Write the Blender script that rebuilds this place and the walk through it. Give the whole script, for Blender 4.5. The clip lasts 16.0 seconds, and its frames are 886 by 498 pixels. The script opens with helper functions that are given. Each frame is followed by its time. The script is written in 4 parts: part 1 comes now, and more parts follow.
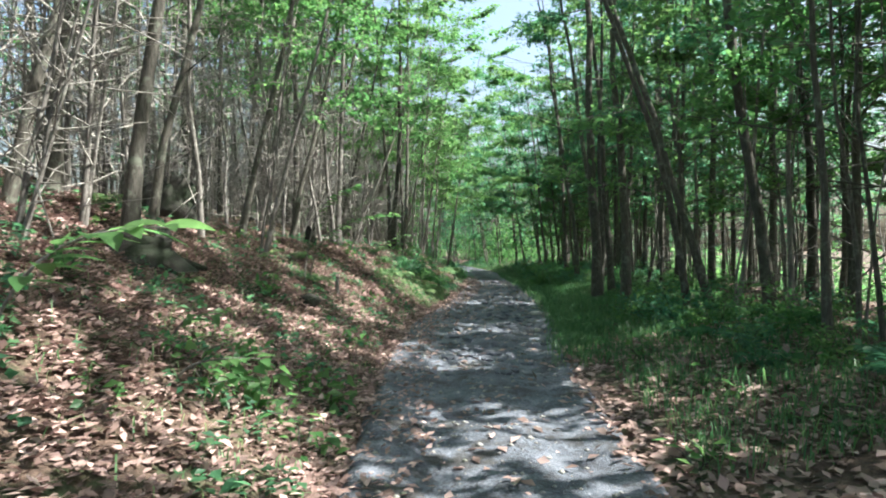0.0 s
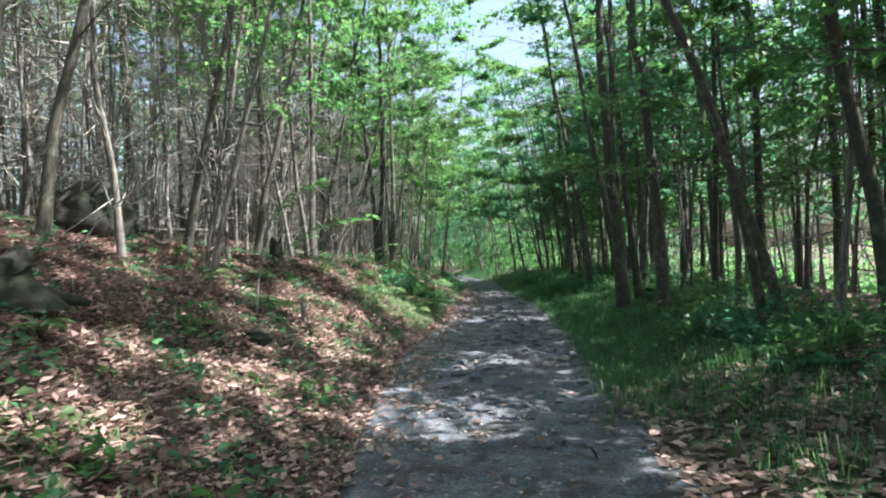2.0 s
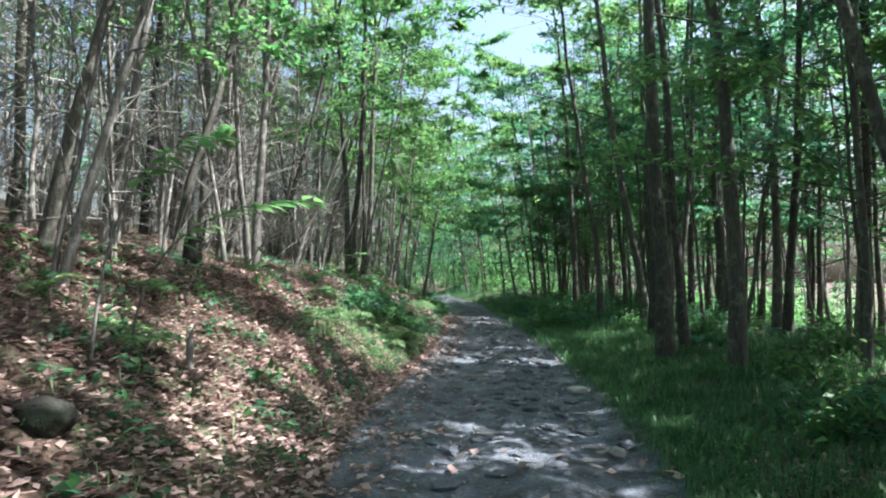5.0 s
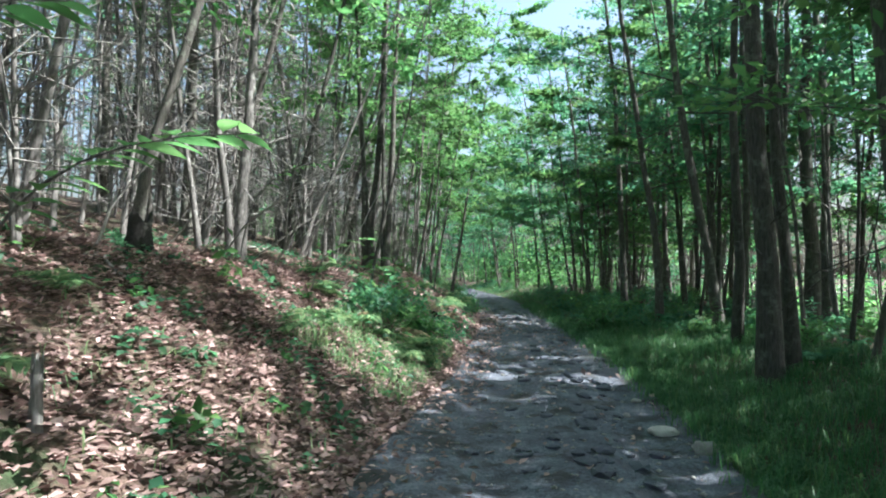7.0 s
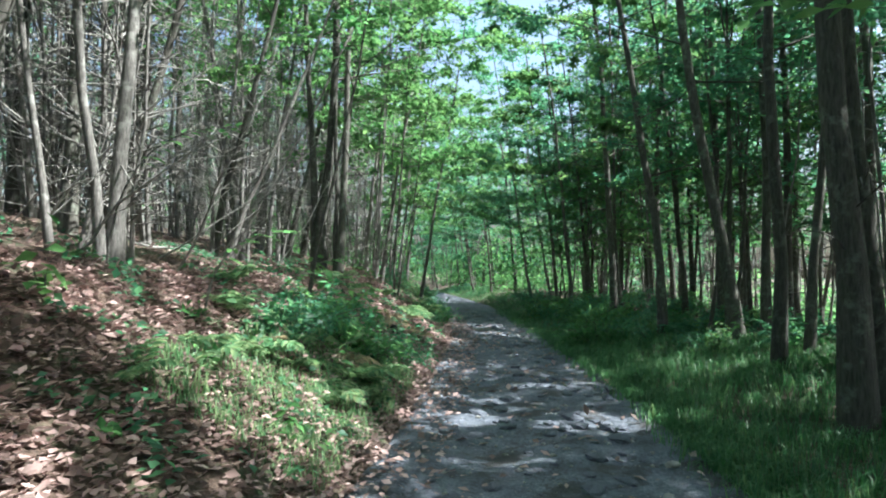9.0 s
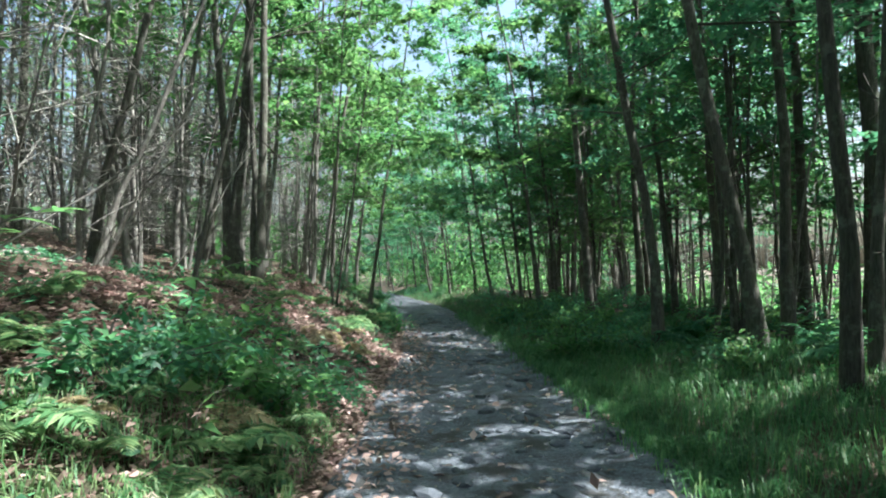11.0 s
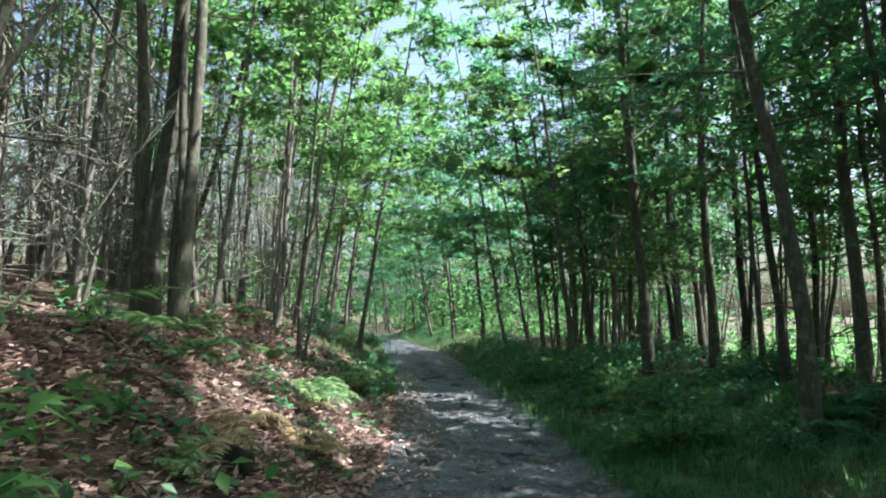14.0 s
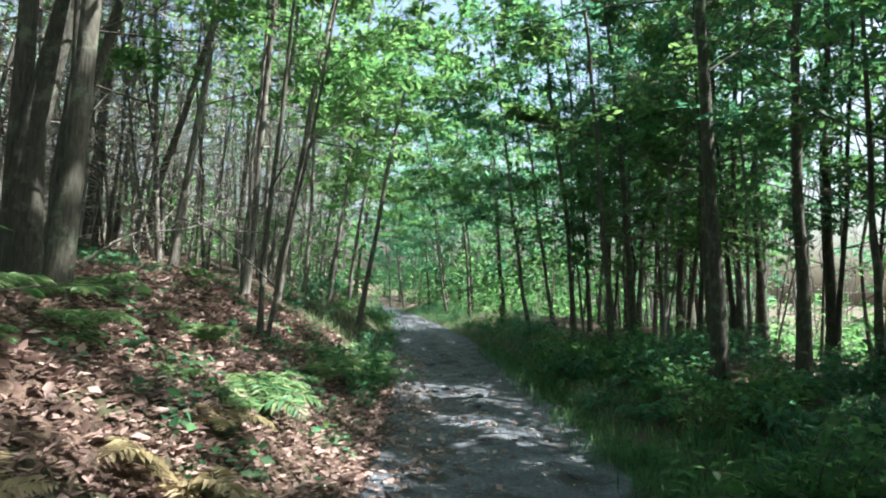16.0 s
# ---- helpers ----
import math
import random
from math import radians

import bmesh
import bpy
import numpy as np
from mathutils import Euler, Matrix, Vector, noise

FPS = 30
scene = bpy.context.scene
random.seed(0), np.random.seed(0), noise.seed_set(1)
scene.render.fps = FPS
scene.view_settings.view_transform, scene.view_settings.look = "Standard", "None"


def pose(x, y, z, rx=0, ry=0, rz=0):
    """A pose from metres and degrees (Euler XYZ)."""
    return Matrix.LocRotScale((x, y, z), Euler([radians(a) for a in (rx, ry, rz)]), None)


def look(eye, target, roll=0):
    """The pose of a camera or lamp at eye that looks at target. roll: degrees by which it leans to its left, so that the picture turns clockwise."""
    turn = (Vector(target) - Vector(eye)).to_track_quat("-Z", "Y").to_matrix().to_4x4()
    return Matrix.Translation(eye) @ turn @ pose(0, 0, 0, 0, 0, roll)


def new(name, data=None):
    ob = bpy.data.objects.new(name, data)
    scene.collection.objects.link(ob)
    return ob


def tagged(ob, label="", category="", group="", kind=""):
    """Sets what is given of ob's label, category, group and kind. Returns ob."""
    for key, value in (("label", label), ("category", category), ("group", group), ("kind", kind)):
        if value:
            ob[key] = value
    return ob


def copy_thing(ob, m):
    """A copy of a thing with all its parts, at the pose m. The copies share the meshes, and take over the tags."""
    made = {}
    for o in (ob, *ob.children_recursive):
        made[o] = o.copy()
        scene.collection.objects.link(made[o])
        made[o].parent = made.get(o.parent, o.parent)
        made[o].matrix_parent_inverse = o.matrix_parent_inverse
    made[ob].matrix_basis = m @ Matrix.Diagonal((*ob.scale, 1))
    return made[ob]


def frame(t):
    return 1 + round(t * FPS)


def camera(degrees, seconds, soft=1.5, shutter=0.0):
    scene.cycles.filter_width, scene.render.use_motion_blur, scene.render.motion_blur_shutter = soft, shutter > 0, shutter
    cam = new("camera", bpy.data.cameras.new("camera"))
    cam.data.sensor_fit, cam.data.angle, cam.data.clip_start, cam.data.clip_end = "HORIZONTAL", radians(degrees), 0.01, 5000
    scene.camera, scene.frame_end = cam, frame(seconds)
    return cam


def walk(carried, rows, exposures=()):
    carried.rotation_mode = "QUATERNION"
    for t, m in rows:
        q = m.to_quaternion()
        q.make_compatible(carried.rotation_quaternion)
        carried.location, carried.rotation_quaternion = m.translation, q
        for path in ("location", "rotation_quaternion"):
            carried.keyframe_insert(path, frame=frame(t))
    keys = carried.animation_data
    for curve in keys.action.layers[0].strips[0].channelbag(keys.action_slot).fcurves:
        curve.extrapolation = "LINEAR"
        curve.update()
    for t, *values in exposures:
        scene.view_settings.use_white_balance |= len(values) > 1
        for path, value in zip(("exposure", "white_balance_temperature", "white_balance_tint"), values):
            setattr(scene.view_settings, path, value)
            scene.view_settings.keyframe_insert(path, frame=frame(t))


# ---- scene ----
cam = camera(68.8, 16.0, soft=2.0)
EXPO = 2.08
METRES, EYE, TILT, LEAN, TURN = 20.0, 1.5, 0.0, 0.0, 0.0
ROWS = [
    (0.0, 0.0, 0.0, 0.0, 0.0, 0.0, -0.0),
    (0.5, -0.0014, 0.0332, -0.0001, -2.61, 0.9, -0.51),
    (1.0, -0.0024, 0.0684, -0.0018, -0.48, -1.25, 0.67),
    (1.5, -0.0026, 0.1027, -0.0008, 0.88, 0.26, -0.45),
    (2.0, -0.0015, 0.1344, -0.0003, -0.65, 0.87, 2.49),
    (2.5, 0.0001, 0.1637, 0.0006, -0.5, 3.96, 0.12),
    (3.0, 0.0011, 0.1954, -0.0009, -3.71, 3.14, -1.52),
    (3.5, -0.0009, 0.2262, -0.0008, 2.27, 1.21, -1.44),
    (4.0, -0.0016, 0.2553, 0.0003, -2.25, 2.39, -0.69),
    (6.5, 0.004, 0.4074, 0.0007, -1.44, 2.14, -0.74),
    (7.0, 0.0051, 0.4372, 0.0003, 0.52, 1.73, -1.16),
    (7.5, 0.0077, 0.4678, 0.0011, -1.19, 2.1, -0.35),
    (8.0, 0.0092, 0.4974, 0.0015, -0.45, 2.38, -1.77),
    (10.5, 0.0272, 0.6533, 0.0006, -4.67, 1.32, 1.34),
    (11.0, 0.0306, 0.6839, 0.0018, -5.43, 2.03, 0.9),
    (11.5, 0.0328, 0.7155, 0.0018, -6.15, 3.89, 1.9),
    (12.0, 0.033, 0.7448, 0.0005, -7.07, 3.4, -0.48),
    (12.5, 0.0326, 0.7753, 0.0021, -4.64, 5.51, 1.48),
    (13.0, 0.0323, 0.808, 0.001, -6.52, 5.43, 1.0),
    (13.5, 0.034, 0.8398, 0.002, -3.07, 5.25, 0.15),
    (14.0, 0.0388, 0.8718, 0.0022, -5.54, 5.69, -0.22),
    (14.5, 0.043, 0.9011, 0.0026, -2.24, 4.86, -2.42),
    (15.0, 0.048, 0.9325, 0.0019, -4.22, 3.69, -1.57),
    (15.5, 0.0512, 0.9623, 0.002, -3.91, 2.78, -2.54),
    (16.0, 0.0548, 0.9961, 0.0008, -3.93, 3.49, -2.18),
]
walk(cam, [(t, pose(0, 0, EYE, TILT, LEAN, TURN) @ pose(METRES * x, METRES * y, METRES * z, 90 + pitch, roll, yaw)) for t, x, y, z, yaw, pitch, roll in ROWS], exposures=[(0.0, EXPO, 6150.0, 7.0), (4.0, EXPO, 5900.0, 10.0), (8.2, EXPO, 5650.0, 6.0), (10.5, EXPO, 5750.0, 3.0), (16.0, EXPO, 6050.0, 6.0)])

# ---- light ----
SUN_AZ, SUN_EL = 97.0, 57.0          # degrees clockwise from +Y, and above the horizon
world = bpy.data.worlds.new("sky")
scene.world = world
world.use_nodes = True
wn = world.node_tree
sky = wn.nodes.new("ShaderNodeTexSky")
sky.sky_type = "NISHITA"
sky.sun_disc = False
sky.sun_elevation, sky.sun_rotation = radians(SUN_EL), radians(SUN_AZ)
sky.air_density, sky.dust_density = 1.2, 6.0
wn.links.new(sky.outputs[0], wn.nodes["Background"].inputs[0])
wn.nodes["Background"].inputs[1].default_value = 0.09
sun_data = bpy.data.lights.new("sun", "SUN")
sun_data.energy, sun_data.angle, sun_data.color = 5.0, radians(0.53), (1.0, 0.93, 0.82)
sun = new("sun", sun_data)
sun_way = Vector((math.sin(radians(SUN_AZ)) * math.cos(radians(SUN_EL)), math.cos(radians(SUN_AZ)) * math.cos(radians(SUN_EL)), math.sin(radians(SUN_EL))))
sun.matrix_world = look(sun_way * 60, (0, 0, 0))

# ---- materials ----
def material(name):
    m = bpy.data.materials.new(name)
    m.use_nodes = True
    return m, m.node_tree.nodes, m.node_tree.links


def node(nodes, kind, **values):
    n = nodes.new(kind)
    for key, value in values.items():
        n.inputs[key].default_value = value
    return n


def ramp(nodes, stops):
    r = nodes.new("ShaderNodeValToRGB")
    while len(r.color_ramp.elements) < len(stops):
        r.color_ramp.elements.new(0.5)
    for e, (p, c) in zip(r.color_ramp.elements, stops):
        e.position, e.color = p, (*c, 1)
    return r


def leaf_material(name, stops, through_light=0.6, rough=0.5):
    """Thin leaf: gloss on top, light passing through; each leaf its own tone."""
    m, n, l = material(name)
    b = n["Principled BSDF"]
    geo = n.new("ShaderNodeNewGeometry")
    r = ramp(n, stops)
    l.new(geo.outputs["Random Per Island"], r.inputs[0])
    info = n.new("ShaderNodeObjectInfo")
    coord = n.new("ShaderNodeTexCoord")
    spot = node(n, "ShaderNodeTexNoise", Scale=9.0, Detail=3.0)
    l.new(coord.outputs["Object"], spot.inputs["Vector"])
    hsv = n.new("ShaderNodeHueSaturation")
    l.new(r.outputs[0], hsv.inputs["Color"])
    mr = n.new("ShaderNodeMapRange")
    mr.inputs["To Min"].default_value, mr.inputs["To Max"].default_value = 0.72, 1.3
    l.new(spot.outputs[0], mr.inputs["Value"])
    l.new(mr.outputs[0], hsv.inputs["Value"])
    hue = n.new("ShaderNodeMapRange")
    hue.inputs["To Min"].default_value, hue.inputs["To Max"].default_value = 0.485, 0.515
    l.new(info.outputs["Random"], hue.inputs["Value"])
    l.new(hue.outputs[0], hsv.inputs["Hue"])
    l.new(hsv.outputs[0], b.inputs["Base Color"])
    b.inputs["Roughness"].default_value = rough
    if through_light > 0:
        tr = n.new("ShaderNodeBsdfTranslucent")
        gain = n.new("ShaderNodeHueSaturation")
        gain.inputs["Hue"].default_value, gain.inputs["Saturation"].default_value, gain.inputs["Value"].default_value = 0.495, 0.97, 2.2
        l.new(hsv.outputs[0], gain.inputs["Color"])
        l.new(gain.outputs[0], tr.inputs["Color"])
        mix = n.new("ShaderNodeMixShader")
        mix.inputs[0].default_value = through_light
        l.new(b.outputs[0], mix.inputs[1])
        l.new(tr.outputs[0], mix.inputs[2])
        l.new(mix.outputs[0], n["Material Output"].inputs["Surface"])
    return m


def bark_material(name, dark, light, lichen, amount):
    m, n, l = material(name)
    b = n["Principled BSDF"]
    coord = n.new("ShaderNodeTexCoord")
    mp = n.new("ShaderNodeMapping")
    mp.inputs["Scale"].default_value = (1, 1, 0.16)
    l.new(coord.outputs["Object"], mp.inputs["Vector"])
    grain = node(n, "ShaderNodeTexNoise", Scale=46.0, Detail=5.0, Roughness=0.65)
    l.new(mp.outputs[0], grain.inputs["Vector"])
    r = ramp(n, [(0.32, dark), (0.68, light)])
    l.new(grain.outputs[0], r.inputs[0])
    patch = node(n, "ShaderNodeTexNoise", Scale=5.5, Detail=6.0, Roughness=0.7)
    l.new(coord.outputs["Object"], patch.inputs["Vector"])
    mask = ramp(n, [(0.53, (0, 0, 0)), (0.63, (amount, amount, amount))])
    l.new(patch.outputs[0], mask.inputs[0])
    mix = n.new("ShaderNodeMix")
    mix.data_type = "RGBA"
    l.new(mask.outputs[0], mix.inputs[0])
    l.new(r.outputs[0], mix.inputs[6])
    mix.inputs[7].default_value = (*lichen, 1)
    info = n.new("ShaderNodeObjectInfo")
    mr = n.new("ShaderNodeMapRange")
    mr.inputs["To Min"].default_value, mr.inputs["To Max"].default_value = 0.7, 1.3
    l.new(info.outputs["Random"], mr.inputs["Value"])
    hsv = n.new("ShaderNodeHueSaturation")
    l.new(mix.outputs[2], hsv.inputs["Color"])
    l.new(mr.outputs[0], hsv.inputs["Value"])
    l.new(hsv.outputs[0], b.inputs["Base Color"])
    b.inputs["Roughness"].default_value = 0.9
    bump = node(n, "ShaderNodeBump", Strength=0.7, Distance=0.012)
    l.new(grain.outputs[0], bump.inputs["Height"])
    l.new(bump.outputs[0], b.inputs["Normal"])
    return m


def earth_material(name, stops, scale, fine, bump_size, moss=None, moss_at=(0.5, 0.62)):
    m, n, l = material(name)
    b = n["Principled BSDF"]
    coord = n.new("ShaderNodeTexCoord")
    big = node(n, "ShaderNodeTexNoise", Scale=scale, Detail=6.0, Roughness=0.6)
    small = node(n, "ShaderNodeTexNoise", Scale=fine, Detail=4.0, Roughness=0.7)
    for x in (big, small):
        l.new(coord.outputs["Object"], x.inputs["Vector"])
    add = n.new("ShaderNodeMix")
    add.inputs[0].default_value = 0.55
    l.new(big.outputs[0], add.inputs[2])
    l.new(small.outputs[0], add.inputs[3])
    r = ramp(n, stops)
    l.new(add.outputs[0], r.inputs[0])
    out = r.outputs[0]
    if moss:
        mn = node(n, "ShaderNodeTexNoise", Scale=1.7, Detail=7.0, Roughness=0.7)
        l.new(coord.outputs["Object"], mn.inputs["Vector"])
        mk = ramp(n, [(moss_at[0], (0, 0, 0)), (moss_at[1], (1, 1, 1))])
        l.new(mn.outputs[0], mk.inputs[0])
        mix = n.new("ShaderNodeMix")
        mix.data_type = "RGBA"
        l.new(mk.outputs[0], mix.inputs[0])
        l.new(out, mix.inputs[6])
        mix.inputs[7].default_value = (*moss, 1)
        out = mix.outputs[2]
    l.new(out, b.inputs["Base Color"])
    b.inputs["Roughness"].default_value = 0.95
    bump = node(n, "ShaderNodeBump", Strength=0.9, Distance=bump_size)
    l.new(add.outputs[0], bump.inputs["Height"])
    l.new(bump.outputs[0], b.inputs["Normal"])
    return m


M_LEAF = leaf_material("green_leaf", [(0.0, (0.035, 0.10, 0.03)), (0.5, (0.058, 0.14, 0.045)), (1.0, (0.09, 0.175, 0.055))])
M_LEAF_COOL = leaf_material("shade_leaf", [(0.0, (0.03, 0.095, 0.055)), (0.6, (0.05, 0.14, 0.075)), (1.0, (0.08, 0.18, 0.085))])
M_FERN = leaf_material("fern_leaf", [(0.0, (0.05, 0.13, 0.05)), (0.6, (0.12, 0.21, 0.09)), (1.0, (0.22, 0.28, 0.13))], 0.35)
M_DRY = leaf_material("dry_frond", [(0.0, (0.17, 0.14, 0.075)), (1.0, (0.32, 0.27, 0.16))], 0.25)
M_GRASS = leaf_material("grass_blade", [(0.0, (0.03, 0.10, 0.035)), (0.7, (0.05, 0.14, 0.045)), (1.0, (0.12, 0.19, 0.07))], 0.4)
M_LITTER = leaf_material("dead_leaf", [(0.0, (0.08, 0.054, 0.046)), (0.4, (0.2, 0.135, 0.116)), (0.8, (0.33, 0.23, 0.21)), (1.0, (0.50, 0.37, 0.34))], 0.12, 0.7)
M_BARK_GREY = bark_material("grey_bark", (0.055, 0.05, 0.046), (0.215, 0.2, 0.185), (0.33, 0.325, 0.30), 0.7)
M_BARK_DARK = bark_material("dark_bark", (0.03, 0.028, 0.024), (0.105, 0.098, 0.083), (0.17, 0.19, 0.15), 0.7)
M_DEADWOOD = bark_material("bleached_wood", (0.10, 0.093, 0.085), (0.30, 0.288, 0.268), (0.46, 0.44, 0.41), 0.6)
M_GROUND = earth_material("forest_soil", [(0.35, (0.02, 0.014, 0.011)), (0.52, (0.085, 0.055, 0.04)), (0.68, (0.22, 0.15, 0.12))], 4.0, 26.0, 0.09, (0.035, 0.06, 0.022))
M_ROAD = earth_material("packed_dirt", [(0.38, (0.04, 0.042, 0.05)), (0.5, (0.092, 0.106, 0.134)), (0.62, (0.19, 0.208, 0.25))], 3.2, 34.0, 0.06, (0.045, 0.045, 0.047), (0.52, 0.6))
M_STONE = earth_material("grey_stone", [(0.3, (0.16, 0.155, 0.15)), (0.7, (0.38, 0.37, 0.35))], 7.0, 60.0, 0.01, (0.05, 0.075, 0.03), (0.56, 0.68))
M_PALE_STONE = earth_material("pale_stone", [(0.3, (0.30, 0.29, 0.27)), (0.7, (0.58, 0.56, 0.52))], 9.0, 60.0, 0.01)
M_TRACK_STONE = earth_material("track_stone", [(0.3, (0.035, 0.04, 0.055)), (0.7, (0.15, 0.165, 0.2))], 9.0, 60.0, 0.01)
# mossy rock taken down to near black: the hollow's shade is in the colour
M_MOSSY_SHADED = earth_material("mossy_rock_shaded", [(0.35, (0.008, 0.007, 0.006)), (0.65, (0.045, 0.042, 0.036))], 6.0, 40.0, 0.06, (0.010, 0.018, 0.007), (0.46, 0.6))

# ---- mesh helpers ----
def mesh_np(name, verts, faces, mat, smooth=False):
    """A mesh from arrays: verts (n, 3), faces (m, k)."""
    verts = np.asarray(verts, dtype=np.float32)
    faces = np.asarray(faces, dtype=np.int32)
    me = bpy.data.meshes.new(name)
    k = faces.shape[1]
    me.vertices.add(len(verts))
    me.vertices.foreach_set("co", verts.ravel())
    me.loops.add(faces.size)
    me.loops.foreach_set("vertex_index", faces.ravel())
    me.polygons.add(len(faces))
    me.polygons.foreach_set("loop_start", np.arange(0, faces.size, k, dtype=np.int32))
    me.update(calc_edges=True)
    me.validate()
    me.materials.append(mat)
    if smooth:
        me.polygons.foreach_set("use_smooth", np.ones(len(faces), dtype=bool))
    return me


class Geo:
    """Collects arrays of triangles into one mesh."""

    def __init__(self):
        self.v, self.f, self.n = [], [], 0

    def add(self, v, f):
        self.v.append(np.asarray(v, dtype=np.float32))
        self.f.append(np.asarray(f, dtype=np.int32) + self.n)
        self.n += len(v)

    def mesh(self, name, mat, smooth=False):
        return mesh_np(name, np.concatenate(self.v), np.concatenate(self.f), mat, smooth)


def unit(a):
    a = np.asarray(a, dtype=float)
    return a / np.maximum(np.linalg.norm(a, axis=-1, keepdims=True), 1e-9)


def tube(pts, radii, sides=6):
    """A tapering round stem along points."""
    pts, radii = np.asarray(pts, dtype=float), np.asarray(radii, dtype=float)
    n = len(pts)
    t = unit(np.gradient(pts, axis=0))
    ref = np.where(np.abs(t[:, 2:3]) > 0.9, [[1.0, 0, 0]], [[0, 0, 1.0]])
    a = unit(np.cross(t, ref))
    b = np.cross(t, a)
    ang = np.arange(sides) * 2 * np.pi / sides
    ring = a[:, None] * np.cos(ang)[None, :, None] + b[:, None] * np.sin(ang)[None, :, None]
    v = (pts[:, None] + ring * radii[:, None, None]).reshape(-1, 3)
    i, j = np.meshgrid(np.arange(n - 1), np.arange(sides), indexing="ij")
    p, q = i * sides + j, i * sides + (j + 1) % sides
    r, s = p + sides, q + sides
    f = np.concatenate([np.stack([p, q, s], -1).reshape(-1, 3), np.stack([p, s, r], -1).reshape(-1, 3)])
    return v, f


def leaves(base, way, up, length, width, fold=0.12, droop=0.15):
    """Folded pointed leaves, two triangles each."""
    base, way = np.asarray(base, dtype=float), unit(way)
    side = unit(np.cross(way, up))
    up = np.cross(side, way)
    length, width = np.asarray(length)[:, None], np.asarray(width)[:, None]
    mid = base + way * length * 0.45
    v = np.stack([base, mid + side * width * 0.5 + up * width * fold, base + way * length - up * length * droop, mid - side * width * 0.5 + up * width * fold], 1).reshape(-1, 3)
    k = np.arange(len(base))[:, None] * 4
    f = np.concatenate([k + np.array([[0, 2, 1]]), k + np.array([[0, 3, 2]])])
    return v, f


def rand_dirs(rng, n, flat=1.0):
    d = rng.normal(size=(n, 3))
    d[:, 2] *= flat
    return unit(d)


def part(name, me, parent, label=""):
    ob = new(name, me)
    ob.parent = parent
    if label:
        tagged(ob, label)
    return ob


# ---- the lie of the land ----
Y_KNOTS = [-40, -5, 4, 9, 10.7, 13.4, 16.9, 19, 22, 26, 30, 39, 50, 60, 72, 110]
LEFT_X = [-1.5, -0.75, -0.65, -0.8, -0.7, -0.62, 0.0, 0.25, 0.55, 0.98, 1.04, 1.07, 0.75, -0.6, -2.6, -9.0]
RIGHT_Y = [-40, -5, 4, 6.2, 9.2, 12.2, 16, 18, 22, 27, 35, 41, 54, 70, 110]
RIGHT_X = [0.6, 1.25, 1.4, 1.5, 1.86, 2.3, 2.68, 2.87, 3.08, 3.22, 3.38, 3.35, 2.2, 0.2, -6.0]


def smooth_line(y, ys, xs):
    y = np.asarray(y, dtype=float)
    return sum(np.interp(y + o, ys, xs) for o in (-1.2, -0.6, 0, 0.6, 1.2)) / 5


def road_left(y):
    return smooth_line(y, Y_KNOTS, LEFT_X)


def road_right(y):
    return smooth_line(y, RIGHT_Y, RIGHT_X)


def waves(x, y, size, seed=0.0):
    """Soft bumps of about that wavelength, -1 to 1."""
    k = 6.283 / size
    return (np.sin(k * (x * 0.83 + y * 0.47) + seed) + np.sin(k * 1.37 * (x * -0.39 + y * 0.9) + 2.1 + seed * 1.7) + np.sin(k * 2.2 * (x * 0.71 - y * 0.62) + 4.4 + seed * 0.6) * 0.6) / 2.6


def height(x, y):
    """Ground height: a bank on the left, a low grassy verge and a falling slope on the right."""
    x, y = np.asarray(x, dtype=float), np.asarray(y, dtype=float)
    dl, dr = road_left(y) - x, x - road_right(y)
    w = np.clip((y - 12) / 5, 0, 1)
    w = w * w * (3 - 2 * w)
    early = np.interp(dl, [0, 0.3, 4.3, 9, 30, 100], [0.02, 0.10, 2.1, 3.3, 7.5, 12])
    late = np.interp(dl, [0, 0.25, 1.0, 2.3, 5, 10, 30, 100], [0.02, 0.12, 0.66, 1.36, 1.9, 2.8, 6.5, 11])
    left = early * (1 - w) + late * w
    right = np.interp(dr, [0, 0.4, 1.4, 2.6, 4.5, 8, 20, 60, 200], [0.0, 0.07, 0.28, 0.48, 0.5, 0.1, -2.2, -5.5, -6])
    rough = np.clip(np.maximum(dl, dr) / 1.2, 0, 1)
    bumps = rough * (0.07 * waves(x, y, 2.3) + 0.035 * waves(x, y, 0.8, 1.0) + 0.16 * waves(x, y, 7.0, 3.0) * np.clip(np.maximum(dl, dr) / 4, 0, 1))
    return np.where(dl > 0, left, np.where(dr > 0, right, 0.0)) + bumps


def road_height(x, y):
    u = (x - road_left(y)) / (road_right(y) - road_left(y))
    ruts = -0.045 * np.exp(-((u - 0.33) / 0.13) ** 2) - 0.045 * np.exp(-((u - 0.78) / 0.11) ** 2)
    edge = -0.16 * np.clip((np.abs(u - 0.5) - 0.47) / 0.08, 0, 1)
    return 0.035 + ruts + edge + 0.016 * waves(x, y, 0.55, 2.0) + 0.022 * waves(x, y, 1.7, 5.0) + 0.012 * waves(x, y, 0.23, 3.0) * (0.5 + 0.5 * waves(x, y, 1.1, 7.0))


def spot(x, y):
    return float(height(x, y))


